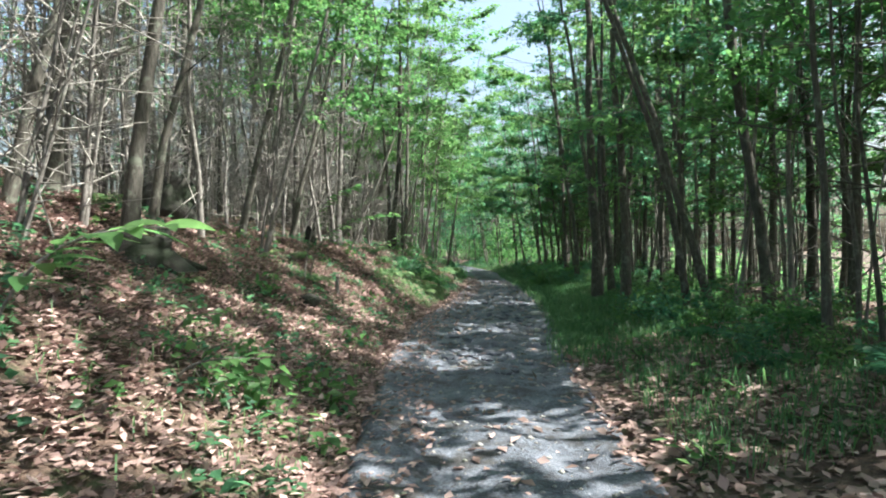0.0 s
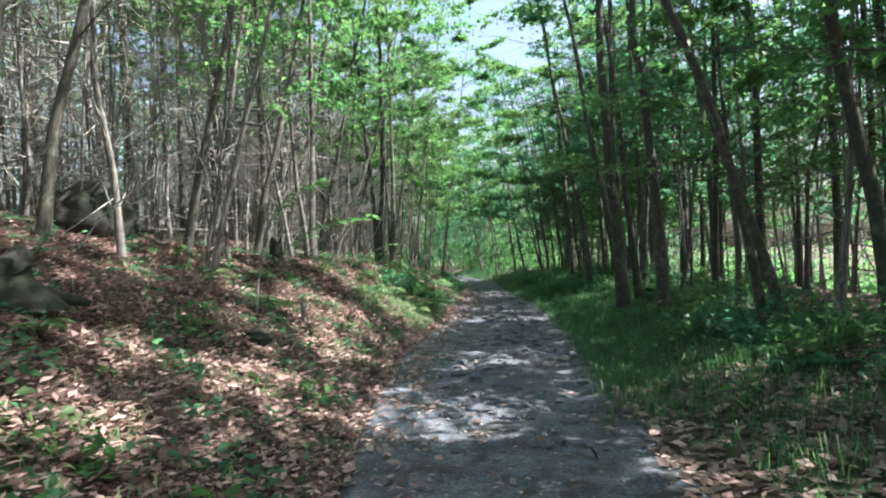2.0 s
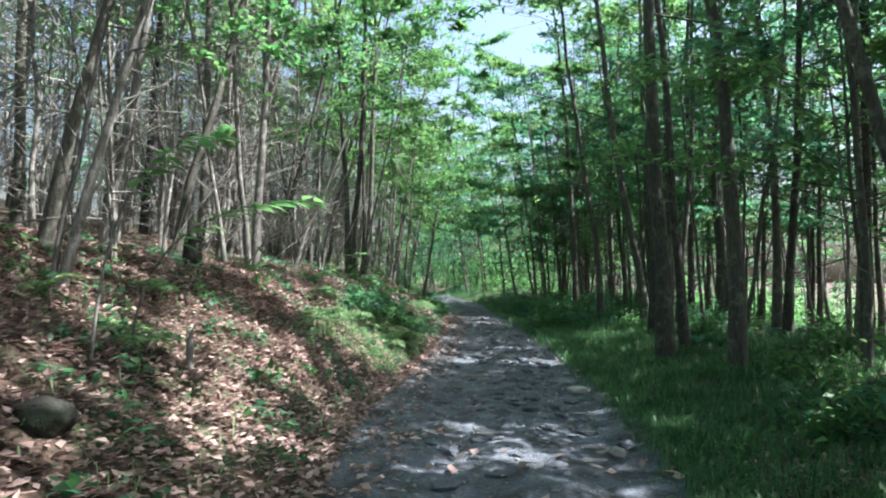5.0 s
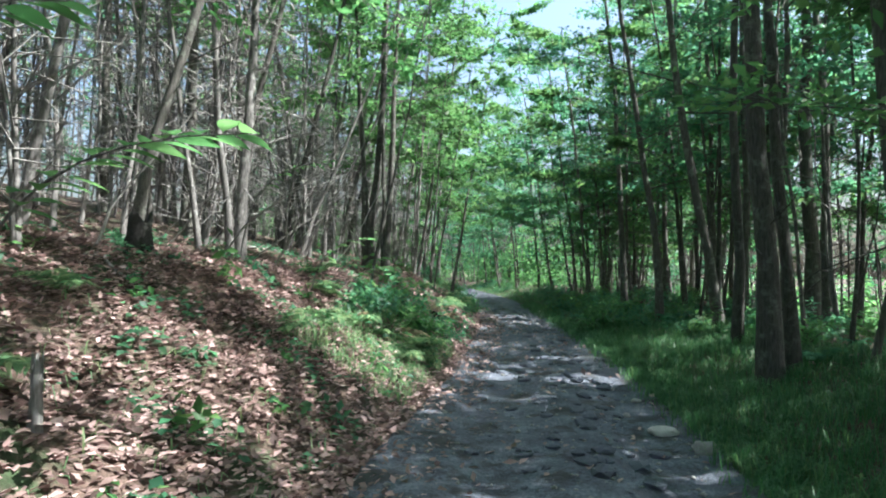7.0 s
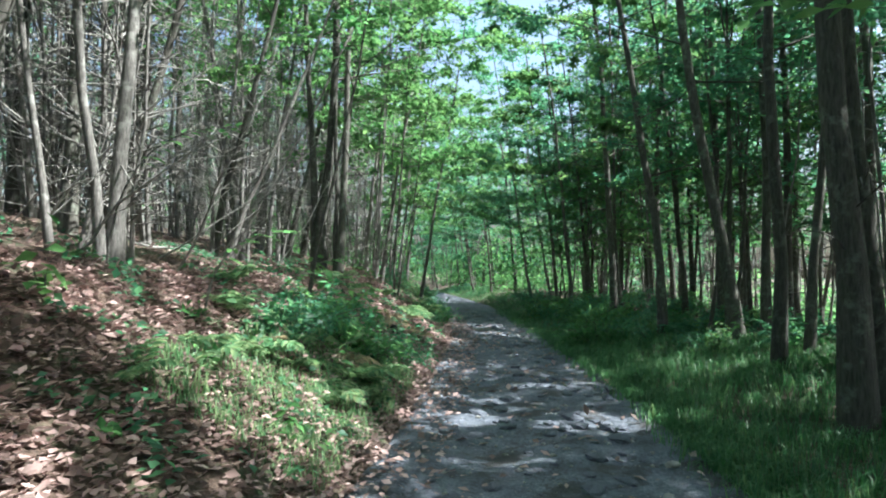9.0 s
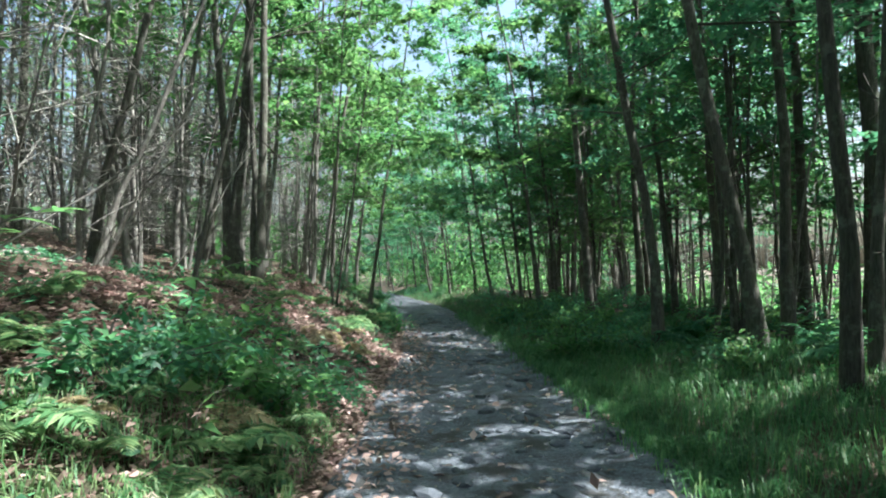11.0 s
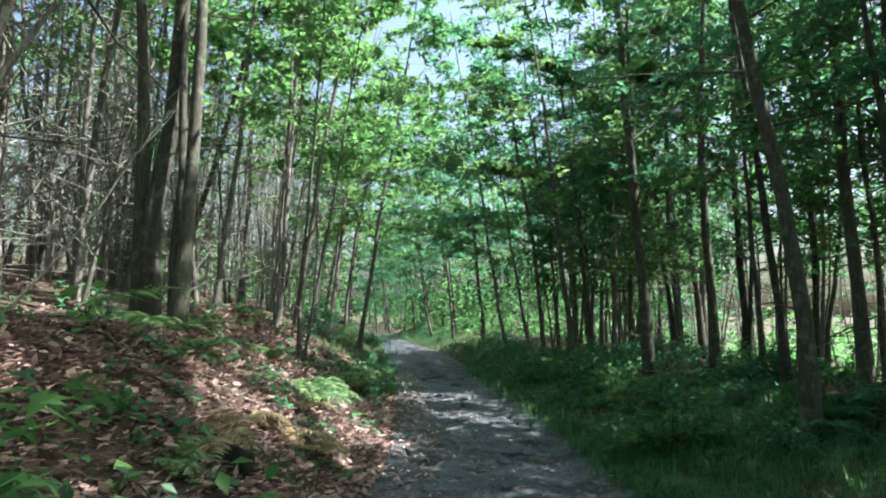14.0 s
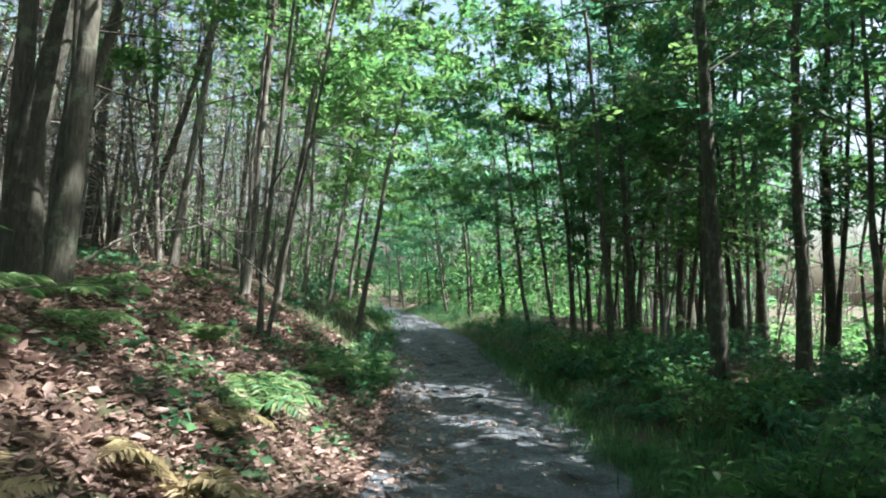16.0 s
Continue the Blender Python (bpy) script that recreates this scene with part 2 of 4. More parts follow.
def grid_mesh(name, us, ys, xf, zf, mat):
    uu, yy = np.meshgrid(us, ys, indexing="ij")
    xx = xf(uu, yy)
    zz = zf(xx, yy)
    v = np.stack([xx, yy, zz], -1).reshape(-1, 3)
    i, j = np.meshgrid(np.arange(len(us) - 1), np.arange(len(ys) - 1), indexing="ij")
    p = i * len(ys) + j
    f = np.stack([p, p + len(ys), p + len(ys) + 1, p + 1], -1).reshape(-1, 4)
    return mesh_np(name, v, f, mat, True)


def mid_line(yy):
    return (road_left(yy) + road_right(yy)) / 2 * np.clip((120 - np.abs(yy)) / 20, 0, 1)


us = np.concatenate([[-2000, -600, -250, -120, -60, -40, -30], np.arange(-24, -9, 0.8), np.arange(-9, 9, 0.2), np.arange(9, 24, 0.8), [30, 40, 60, 120, 250, 600, 2000]])
ys = np.concatenate([[-2000, -600, -250, -120, -60, -40], np.arange(-30, 1, 0.8), np.arange(1, 36, 0.2), np.arange(36, 90, 0.8), [100, 120, 160, 250, 600, 2000]])


def ground_z(x, y):
    inside = np.minimum(x - road_left(y), road_right(y) - x)
    return height(x, y) - 0.16 * np.clip(inside / 0.14, 0, 1)


ground = tagged(new("ground", grid_mesh("ground", us, ys, lambda u, y: u + mid_line(y), ground_z, M_GROUND)), "forest floor of dark soil under leaves and moss", "ground", kind="structure")
ru = np.linspace(-0.06, 1.06, 46)
ry = np.concatenate([np.arange(-38, 1, 0.8), np.arange(1, 36, 0.09), np.arange(36, 108, 0.8)])


def road_x(u, y):
    ragged = 0.10 * waves(y * 0 + 3.3, y, 1.9) * (np.abs(u - 0.5) * 2) ** 3 * np.sign(u - 0.5)
    return road_left(y) + u * (road_right(y) - road_left(y)) + ragged


road = tagged(new("road", grid_mesh("road", ru, ry, road_x, road_height, M_ROAD)), "grey packed dirt and gravel forest track with shallow wheel ruts", "road", kind="structure")

# ---- trees ----
def stem_points(rng, h, lean, wobble, n=11):
    """A slightly crooked stem from its foot upwards."""
    t = np.linspace(0, 1, n)
    off = np.cumsum(rng.normal(0, wobble, size=(n, 2)), axis=0) * (h / n)
    off -= off[0]
    p = np.zeros((n, 3))
    p[:, 0] = lean[0] * h * t + off[:, 0]
    p[:, 1] = lean[1] * h * t + off[:, 1]
    p[:, 2] = h * t
    p[0, 2] = -0.25
    return p


def along(p, t):
    x = t * (len(p) - 1)
    i = min(int(x), len(p) - 2)
    return p[i] + (p[i + 1] - p[i]) * (x - i)


def limb_points(rng, start, yaw, rise, length, n=5, crook=0.10):
    d = np.array([math.cos(yaw) * math.cos(rise), math.sin(yaw) * math.cos(rise), math.sin(rise)])
    pts = [np.array(start)]
    for _ in range(n - 1):
        d = unit(d + rng.normal(0, crook, 3))
        pts.append(pts[-1] + d * length / (n - 1))
    return np.array(pts)


def tree_geo(seed, h, r, lean=(0, 0), wobble=0.05, stems=1, limbs=16, first=0.25, limb_len=2.2, twig_leaves=22, leaf=0.15, dead=0, sides=8, spray=6, splay=0.1, bend=0.0, fine=True):
    """Arrays of a tree: its stems, its limbs, its twigs and the leaves on them."""
    rng = np.random.default_rng(seed)
    trunks, boughs, twigs, crown = [], [], Geo(), Geo()
    for k in range(stems):
        yaw0 = rng.uniform(0, 6.28) if stems > 1 else 0
        hk = h * (1 if k == 0 else rng.uniform(0.7, 1.0))
        rk = r * (1 if k == 0 else rng.uniform(0.55, 0.85))
        lk = lean if k == 0 else (lean[0] + splay * math.cos(yaw0 + k * 2.1), lean[1] + splay * math.sin(yaw0 + k * 2.1))
        p = stem_points(rng, hk, lk, wobble)
        p[:, 0] += bend * np.sin(np.linspace(0, 3.14, len(p)))
        if k:
            p[:, :2] += np.array([math.cos(yaw0 + k * 2.1), math.sin(yaw0 + k * 2.1)]) * r * 1.3
        tt = np.linspace(0, 1, len(p))
        rad = rk * (1 - 0.8 * tt) + rk * 0.4 * np.exp(-tt * h / 0.3)
        trunks.append(tube(p, rad, sides))
        for i in range(dead):
            t = rng.uniform(0.05, 0.8)
            lp = limb_points(rng, along(p, t), rng.uniform(0, 6.28), rng.uniform(-0.4, 0.9), rng.uniform(0.35, 1.5), 4, 0.28)
            twigs.add(*tube(lp[[0, 2, 3]], (0.012, 0.008, 0.004), 3))
            if rng.random() < 0.6:
                fp = limb_points(rng, lp[2], rng.uniform(0, 6.28), rng.uniform(-0.3, 1.0), rng.uniform(0.2, 0.7), 3, 0.25)
                twigs.add(*tube(fp[[0, 2]], (0.007, 0.003), 3))
        for i in range(limbs):
            t = first + (1 - first) * ((i + rng.random()) / limbs)
            ln = limb_len * (1.1 - 0.6 * (t - first) / (1 - first)) * rng.uniform(0.55, 1.3)
            yaw = i * 2.4 + rng.uniform(-0.5, 0.5)
            lp = limb_points(rng, along(p, min(t, 0.985)), yaw, rng.uniform(0.0, 0.65), ln)
            r0 = max(0.009, rk * 0.28 * (1.1 - t))
            boughs.append(tube(lp[[0, 2, 4]], (r0, r0 * 0.6, 0.004), 4))
            clump = rng.choice([0.1, 0.55, 1.2, 2.1])
            for s in range(spray):
                a = along(lp, rng.uniform(0.2, 1.0))
                tw = limb_points(rng, a, yaw + rng.uniform(-1.3, 1.3), rng.uniform(-0.25, 0.35), ln * rng.uniform(0.2, 0.5), 3)
                if fine:
                    twigs.add(*tube(tw[[0, 2]], (0.005, 0.002), 3))
                m = max(1, int(twig_leaves * clump * rng.uniform(0.6, 1.4)))
                q = rng.uniform(0.02, 1.1, m)
                pos = tw[0] + (tw[2] - tw[0]) * q[:, None] + rng.normal(0, 0.07, (m, 3)) * np.array([1, 1, 0.6])
                way = unit(unit(tw[2] - tw[0]) + rand_dirs(rng, m, 0.4) * 1.1)
                up = unit(np.array([0, 0, 1.0]) + rng.normal(0, 0.42, (m, 3)))
                ll = leaf * rng.uniform(0.6, 1.25, m)
                crown.add(*leaves(pos, way, up, ll, ll * rng.uniform(0.42, 0.6, m)))
    return trunks, boughs, twigs, crown


def joined(pieces):
    g = Geo()
    for v, f in pieces:
        g.add(v, f)
    return g


# chosen sun patches on ground and plants, with width; crowns are cut to light them
SUN_PATCHES = [
    (-1.55, 8.7, 0.35, 0.75), (-1.0, 11.6, 1.3, 0.55), (-1.85, 13.6, 0.7, 0.95), (-4.8, 11.8, 1.9, 0.6), (-2.0, 6.5, 0.6, 0.35), (4.8, 13.0, 0.5, 0.5),
    (-0.85, 16.4, 0.5, 0.9), (-2.0, 16.2, 1.1, 0.6), (-1.4, 4.1, 0.3, 0.8), (0.85, 5.0, 0.0, 0.8), (-2.5, 3.9, 0.8, 0.4), (2.2, 17.9, 0.0, 0.35),
    (-1.2, 17.4, 0.9, 0.8), (0.8, 17.9, 0.0, 0.3), (-0.1, 25.4, 0.6, 0.9), (0.5, 24.6, 0.15, 0.7), (-3.3, 22.0, 1.75, 0.6), (-1.9, 21.4, 1.2, 0.45),
    (1.9, 29.7, 0.0, 0.6), (2.4, 27.0, 0.0, 0.6), (-3.1, 25.4, 1.6, 0.7), (5.33, 28.4, 1.0, 0.5), (-0.4, 23.4, 0.7, 0.6), (-1.4, 3.0, 1.6, 0.45)]


def clear_of_sun(x, y, low, high, reach):
    """Whether a crown at (x, y), between two heights, leaves the openings in the sun."""
    for sx, sy, sz, wide in SUN_PATCHES:
        for z in np.arange(low, high, 0.5):
            k = (z - sz) / sun_way.z
            if math.hypot(sx + sun_way.x * k - x, sy + sun_way.y * k - y) < reach + wide * 0.5:
                return False
    return True


def sun_gaps(crown, x, y, thin=9.0):
    """The leaves of a crown standing at (x, y), minus those cut away to let the sun onto the chosen patches."""
    v = np.concatenate(crown.v).reshape(-1, 4, 3)
    c = v.mean(1) + np.array([x, y, spot(x, y)])
    gap = np.zeros(len(c), dtype=bool)
    for sx, sy, sz, wide in SUN_PATCHES:
        k = (c[:, 2] - sz) / sun_way.z
        gx, gy = c[:, 0] - sun_way.x * k - sx, c[:, 1] - sun_way.y * k - sy
        gap |= np.hypot(gx, gy) < wide * (1.15 + 0.85 * waves(gx + sx * 7, gy + sy * 3, 0.5))
    k = c[:, 2] / sun_way.z
    gap |= waves(c[:, 0] - sun_way.x * k, c[:, 1] - sun_way.y * k, 0.9, 2.0) > thin
    v = v[~gap]
    q = np.arange(len(v))[:, None] * 4
    out = Geo()
    out.add(v.reshape(-1, 3), np.concatenate([q + np.array([[0, 2, 1]]), q + np.array([[0, 3, 2]])]))
    return out


def tree(seed, h, r, bark=M_BARK_DARK, green=M_LEAF, twig=None, label="", split=False, at=None, **shape):
    """A tree of parts: each trunk, its branches, fine twigs and the leaves of its crown."""
    trunks, boughs, twigs, crown = tree_geo(seed, h, r, **shape)
    root = new("tree")
    root.empty_display_size = 0.3
    # leaves that would block a chosen sun patch are left out
    if at and crown.v:
        crown = sun_gaps(crown, *at)
    for v, f in trunks:
        part("trunk", mesh_np("trunk", v, f, bark, True), root)
    if split:
        for v, f in boughs:
            part("branch", mesh_np("branch", v, f, bark, True), root)
        boughs = []
    small = joined(boughs)
    if twig is None and twigs.v:
        small.add(np.concatenate(twigs.v), np.concatenate(twigs.f))
    if small.v:
        tagged(part("brushwood", small.mesh("brushwood", bark, True), root), kind="stuff")
    if twig and twigs.v:
        tagged(part("dead_brushwood", twigs.mesh("dead_brushwood", twig, True), root, "bare bleached dead twigs"), kind="stuff")
    if crown.v:
        tagged(part("crown", crown.mesh("crown", green), root), kind="stuff")
    return tagged(root, label, "tree")


def settle(ob, x, y, rz=0.0, s=1.0, sink=0.0, rx=0.0, ry=0.0):
    ob.matrix_basis = pose(x, y, spot(x, y) - sink, rx, ry, rz) @ Matrix.Diagonal((s, s, s, 1))
    return ob


def scatter(kinds, places, rng, low=0.85, high=1.2, tilt=0.0, group=""):
    """The first of each kind is moved to a place, the rest are copies of it."""
    first_place, fresh = [], set()
    for x, y in places:
        k = int(rng.integers(len(kinds)))
        s = rng.uniform(low, high)
        m = pose(x, y, spot(x, y), rng.normal(0, tilt), rng.normal(0, tilt), rng.uniform(0, 360)) @ Matrix.Diagonal((s, s, s, 1))
        if k in fresh:
            copy_thing(kinds[k], m)
        else:
            if group:
                tagged(kinds[k], group=group)
            first_place.append((kinds[k], m))
            fresh.add(k)
    for k, ob in enumerate(kinds):
        if k not in fresh:
            for o in (*ob.children_recursive, ob):
                bpy.data.objects.remove(o)
    for ob, m in first_place:
        ob.matrix_basis = m


def spaced(rng, n, xr, yr, gap, keep, taken):
    """Random places at least gap apart, where keep(x, y) holds."""
    got = []
    for _ in range(n * 30):
        if len(got) >= n:
            break
        x, y = rng.uniform(*xr), rng.uniform(*yr)
        if keep(x, y) and all((x - a) ** 2 + (y - b) ** 2 > gap * gap for a, b in taken):
            got.append((x, y))
            taken.append((x, y))
    return got


def from_left(x, y):
    return float(road_left(y)) - x


def from_right(x, y):
    return x - float(road_right(y))


def far_woods(name, label, geos, places, rng, bark, green, low=0.8, high=1.25):
    """Trees too far off to be told apart, in two joined meshes."""
    wood, leaf = Geo(), Geo()
    for x, y in places:
        trunks, boughs, twigs, crown = geos[int(rng.integers(len(geos)))]
        a, s = rng.uniform(0, 6.28), rng.uniform(low, high)
        turn = np.array([[math.cos(a), math.sin(a), 0], [-math.sin(a), math.cos(a), 0], [0, 0, 1]]) * s
        turn[2, :2] += rng.normal(0, 0.05, 2)
        at = np.array([x, y, spot(x, y)])
        for v, f in (*trunks, *boughs):
            wood.add(v @ turn + at, f)
        if twigs.v:
            wood.add(np.concatenate(twigs.v) @ turn + at, np.concatenate(twigs.f))
        if crown.v:
            leaf.add(np.concatenate(crown.v) @ turn + at, np.concatenate(crown.f))
    tagged(new(name + "_stems", wood.mesh(name + "_stems", bark, True)), label + ", stems", "trees", kind="stuff")
    if leaf.v:
        tagged(new(name + "_leaves", leaf.mesh(name + "_leaves", green)), label + ", leaves", "trees", kind="stuff")


TAKEN = []
DARK, GREY = 0, 1
# single trees beside the track: x, y, height, radius, lean x, lean y, stems, bark, first limb, bend, label
HEROES = [
    (3.95, 16.5, 14, 0.13, -0.06, 0.02, 1, DARK, 0.30, 0.1, "dark tree of a leaning pair in the grass verge"),
    (4.4, 16.8, 13, 0.08, -0.075, 0.03, 1, DARK, 0.30, 0.0, "thinner dark tree of a leaning pair in the verge"),
    (4.1, 14.5, 13, 0.10, -0.03, 0.03, 1, DARK, 0.30, 0.0, "straight dark tree on the grass verge"),
    (4.2, 10.9, 11, 0.06, -0.32, 0.03, 1, DARK, 0.6, 0.35, "thin tree leaning far over the track"),
    (5.0, 11.9, 12, 0.075, -0.42, 0.05, 1, DARK, 0.6, 0.45, "dark tree leaning over the track"),
    (4.6, 18.9, 13, 0.08, -0.02, 0.03, 1, DARK, 0.28, 0.0, "slender dark tree beside the track"),
    (5.4, 19.6, 12, 0.065, 0.03, 0.03, 1, DARK, 0.28, 0.1, "slender dark tree behind the verge"),
    (5.5, 21.6, 13, 0.10, -0.15, 0.0, 1, DARK, 0.32, 0.0, "straight dark tree leaning towards the track"),
    (4.85, 23.3, 12, 0.085, -0.14, 0.02, 1, DARK, 0.25, 0.1, "dark crooked tree behind the grass verge"),
    (6.3, 23.6, 9, 0.06, 0.02, 0.04, 3, DARK, 0.28, 0.0, "forked bushy tree with thin dark stems"),
    (7.4, 21.8, 14, 0.15, -0.03, 0.02, 1, DARK, 0.30, 0.0, "stout dark tree beyond the verge"),
    (5.45, 28.4, 13, 0.10, -0.07, 0.02, 1, DARK, 0.28, 0.1, "dark tree with a pale sunlit foot"),
    (6.75, 28.6, 12, 0.09, 0.07, 0.02, 1, DARK, 0.25, -0.2, "crooked dark tree beyond the brambles"),
    (-1.9, 25.3, 12, 0.115, 0.01, 0.02, 2, DARK, 0.35, 0.1, "thick dark grey trunks on top of the bank"),
    (-1.5, 25.0, 11, 0.085, 0.02, 0.02, 2, DARK, 0.35, 0.0, "dark grey trunks in a clump on the bank"),
    (-1.36, 20.3, 7, 0.03, 0.2, 0.1, 1, DARK, 0.45, 0.0, "thin dark young tree on the bank"),
    (-3.1, 22.4, 9, 0.042, 0.34, 0.05, 2, GREY, 0.45, 0.2, "grey trunk leaning across the bank"),
    (-1.0, 28.9, 10, 0.05, 0.03, 0.02, 3, GREY, 0.35, 0.0, "slim grey stems in a clump"),
    (-0.4, 27.2, 8, 0.03, 0.06, 0.02, 2, DARK, 0.35, 0.0, "thin stems at the edge of the bank"),
    (-4.1, 8.4, 11, 0.10, 0.12, -0.02, 1, DARK, 0.55, 0.1, "dark slightly curved tree above a dark hollow"),
    (-6.0, 9.9, 12, 0.13, 0.02, 0.06, 1, DARK, 0.45, 0.0, "thick dark tree on the bank"),
    (-2.9, 18.0, 11, 0.08, 0.02, 0.02, 2, GREY, 0.4, 0.0, "grey trunks at the edge of the thicket"),
    (-3.6, 12.9, 9, 0.05, 0.25, 0.05, 2, GREY, 0.4, 0.0, "thin leaning grey stems on the bank"),
]
for i, (x, y, h, r, lx, ly, n, b, first, bend, label) in enumerate(HEROES):
    grey = b == GREY
    ob = tree(100 + i, h, r, M_BARK_GREY if grey else M_BARK_DARK, M_LEAF if x < 0 else M_LEAF_COOL, None, label, True, (x, y), lean=(lx, ly), wobble=0.04, stems=n, limbs=9 if x < 0 else 15 if 20 < y < 25 else 11 if y < 12.5 else 4 if y < 19 else 10, first=first, limb_len=2.0 if x < 0 else 2.5, twig_leaves=14 if x < 0 else 18, leaf=0.14, dead=9 if grey else 5, sides=10, spray=5 if x < 0 else 8 if 20 < y < 25 else 6, bend=bend)
    settle(ob, x, y)
    TAKEN.append((x, y))

rng = np.random.default_rng(7)
# leafy trees whose crowns meet over the track ahead
over = [tree(420 + i, 9.5 + i, 0.06, M_BARK_GREY, M_LEAF, None, "leafy tree whose branches hang over the track", False, lean=(0.10 + 0.03 * i, 0), wobble=0.05, stems=1, limbs=18, first=0.22, limb_len=2.6, twig_leaves=27, leaf=0.165, dead=4, sides=7, spray=9) for i in range(3)]
for i, (x, y) in enumerate([(-1.6, 33.0), (-0.7, 37.0), (-1.3, 42.0), (-0.6, 46.5), (-2.2, 29.5), (-2.4, 38.5), (-3.4, 26.8), (-2.0, 51.0), (-4.4, 15.4), (-0.4, 40.0), (-0.9, 49.0), (-1.0, 31.2), (-1.9, 45.0), (-2.8, 56.0), (0.2, 34.5)]):
    m = pose(x, y, spot(x, y), 0, 0, (i * 37) % 50 - 25)
    if i < len(over):
        over[i].matrix_basis = m
    else:
        copy_thing(over[i % 3], m)
    TAKEN.append((x, y))
right_over = [tree(440 + i, 10 + i, 0.065, M_BARK_DARK, M_LEAF_COOL if i else M_LEAF, None, "dark leafy tree reaching over the track", False, lean=(-0.12 - 0.03 * i, 0), wobble=0.05, stems=1, limbs=18, first=0.2, limb_len=3.0, twig_leaves=27, leaf=0.165, dead=4, sides=7, spray=9) for i in range(3)]
for i, (x, y) in enumerate([(5.0, 31.5), (5.3, 35.0), (5.1, 39.0), (4.9, 43.0), (4.2, 47.5), (3.6, 52.0), (2.9, 57.0), (3.6, 61.0), (1.6, 64.0), (6.4, 26.0), (0.6, 68.0), (-1.4, 71.0), (5.9, 32.8), (6.4, 37.4), (6.3, 41.0), (5.2, 45.3), (4.6, 50.0), (3.9, 54.6)]):
    m = pose(x, y, spot(x, y), 0, 0, (i * 41) % 60 - 30)
    if i < len(right_over):
        right_over[i].matrix_basis = m
    else:
        copy_thing(right_over[i % 3], m)
    TAKEN.append((x, y))
# tall trees added for shade; their high crowns block sun and close off the sky
tall = [tree(460 + i, 14 + i, 0.10 + 0.01 * i, M_BARK_DARK, M_LEAF, None, "added tall straight tree, its dense high crown giving shade", False, lean=(0.02 * i - 0.02, 0.01), wobble=0.035, stems=1, limbs=20, first=0.5, limb_len=3.3, twig_leaves=24, leaf=0.24, dead=4, sides=8, spray=8, fine=False) for i in range(3)]


def shade_tree(seed, x, y, lean):
    """A tall tree added to shade bank and track; its crown is cut open where sun patches are wanted."""
    trunks, boughs, twigs, crown = tree_geo(seed, 14.5, 0.085, lean=(lean, 0.01), wobble=0.04, limbs=20, first=0.58, limb_len=3.4, twig_leaves=26, leaf=0.23, dead=4, sides=8, spray=8, fine=False)
    root = new("tree")
    for v, f in trunks:
        part("trunk", mesh_np("trunk", v, f, M_BARK_DARK, True), root)
    small = joined(boughs)
    small.add(np.concatenate(twigs.v), np.concatenate(twigs.f))
    tagged(part("brushwood", small.mesh("brushwood", M_BARK_DARK, True), root), kind="stuff")
    tagged(part("crown", sun_gaps(crown, x, y, 0.75).mesh("crown", M_LEAF), root), kind="stuff")
    root.matrix_basis = pose(x, y, spot(x, y))
    return tagged(root, "added tall dark tree, its high crown shading bank and track", "tree", "high crowns above the track")


ro = np.random.default_rng(17)
# row placed by the sun's slant, so the high crowns shade bank and track
for i in range(16):
    y = -3.0 + 1.9 * i
    for x, yy in spaced(ro, 1, (3.5, 9), (y - 0.8, y + 0.8), 0.9, lambda x, y: 2.9 < from_right(x, y) < 5.0, TAKEN):
        shade_tree(800 + i, x, yy, ro.uniform(-0.05, 0.04) - (0.1 if i < 8 and i % 2 else 0.0))
tall_places = spaced(rng, 6, (4, 14), (-2, 40), 2.1, lambda x, y: 3.5 < from_right(x, y) < 7.0 and clear_of_sun(x, y, 7, 15, 2.2), TAKEN)
tall_places += spaced(rng, 22, (-16, -4), (2, 44), 2.6, lambda x, y: 4.2 < from_left(x, y) < 13, TAKEN)
# leaning trees added so that crowns over the track shade the thicket behind
leaning = [tree(480 + i, 12.5 + i, 0.07, M_BARK_DARK, M_LEAF, None, "added tall dark tree leaning over the track to shade the thicket", False, lean=(0.2 + 0.05 * i, 0.02), wobble=0.04, stems=1, limbs=18, first=0.62, limb_len=3.2, twig_leaves=22, leaf=0.22, dead=6, sides=8, spray=8, fine=False) for i in range(2)]
for i, (x, y) in enumerate([(-4.6, 4.5), (-4.9, 7.2), (-4.7, 10.4), (-4.4, 14.0), (-4.0, 17.0), (-4.2, 20.6), (-3.9, 24.2), (-3.3, 28.2), (-3.6, 32.0), (-4.6, 1.5)]):
    m = pose(x, y, spot(x, y), 0, 0, (i * 29) % 40 - 20)
    if i < 2:
        leaning[i].matrix_basis = m
    else:
        copy_thing(leaning[i % 2], m)
    TAKEN.append((x, y))
scatter(tall, tall_places, rng, 0.88, 1.1, 1.5, "tall trees over the track")
# pale thicket of thin stems on the bank
thin = [dict(lean=(0.06 * math.sin(i * 2.3), 0.06 * math.cos(i * 1.9)), wobble=0.075, stems=1 + (i % 3), limbs=4, first=0.68, limb_len=1.2, twig_leaves=12, leaf=0.13, dead=38, sides=5, spray=4, splay=0.14) for i in range(9)]
thicket = [tree(300 + i, 7.5 + (i % 4) * 0.9, 0.026 + 0.006 * (i % 5), M_BARK_GREY, M_LEAF, M_DEADWOOD, "slender grey-barked stems with bare dead twigs in a thicket", False, **thin[i]) for i in range(9)]
left_near = spaced(rng, 128, (-9, 1), (2, 36), 0.5, lambda x, y: from_left(x, y) > (3.5 if y < 14 else 3.0 if y < 21 else 2.4 if y < 30 else 1.4), TAKEN)
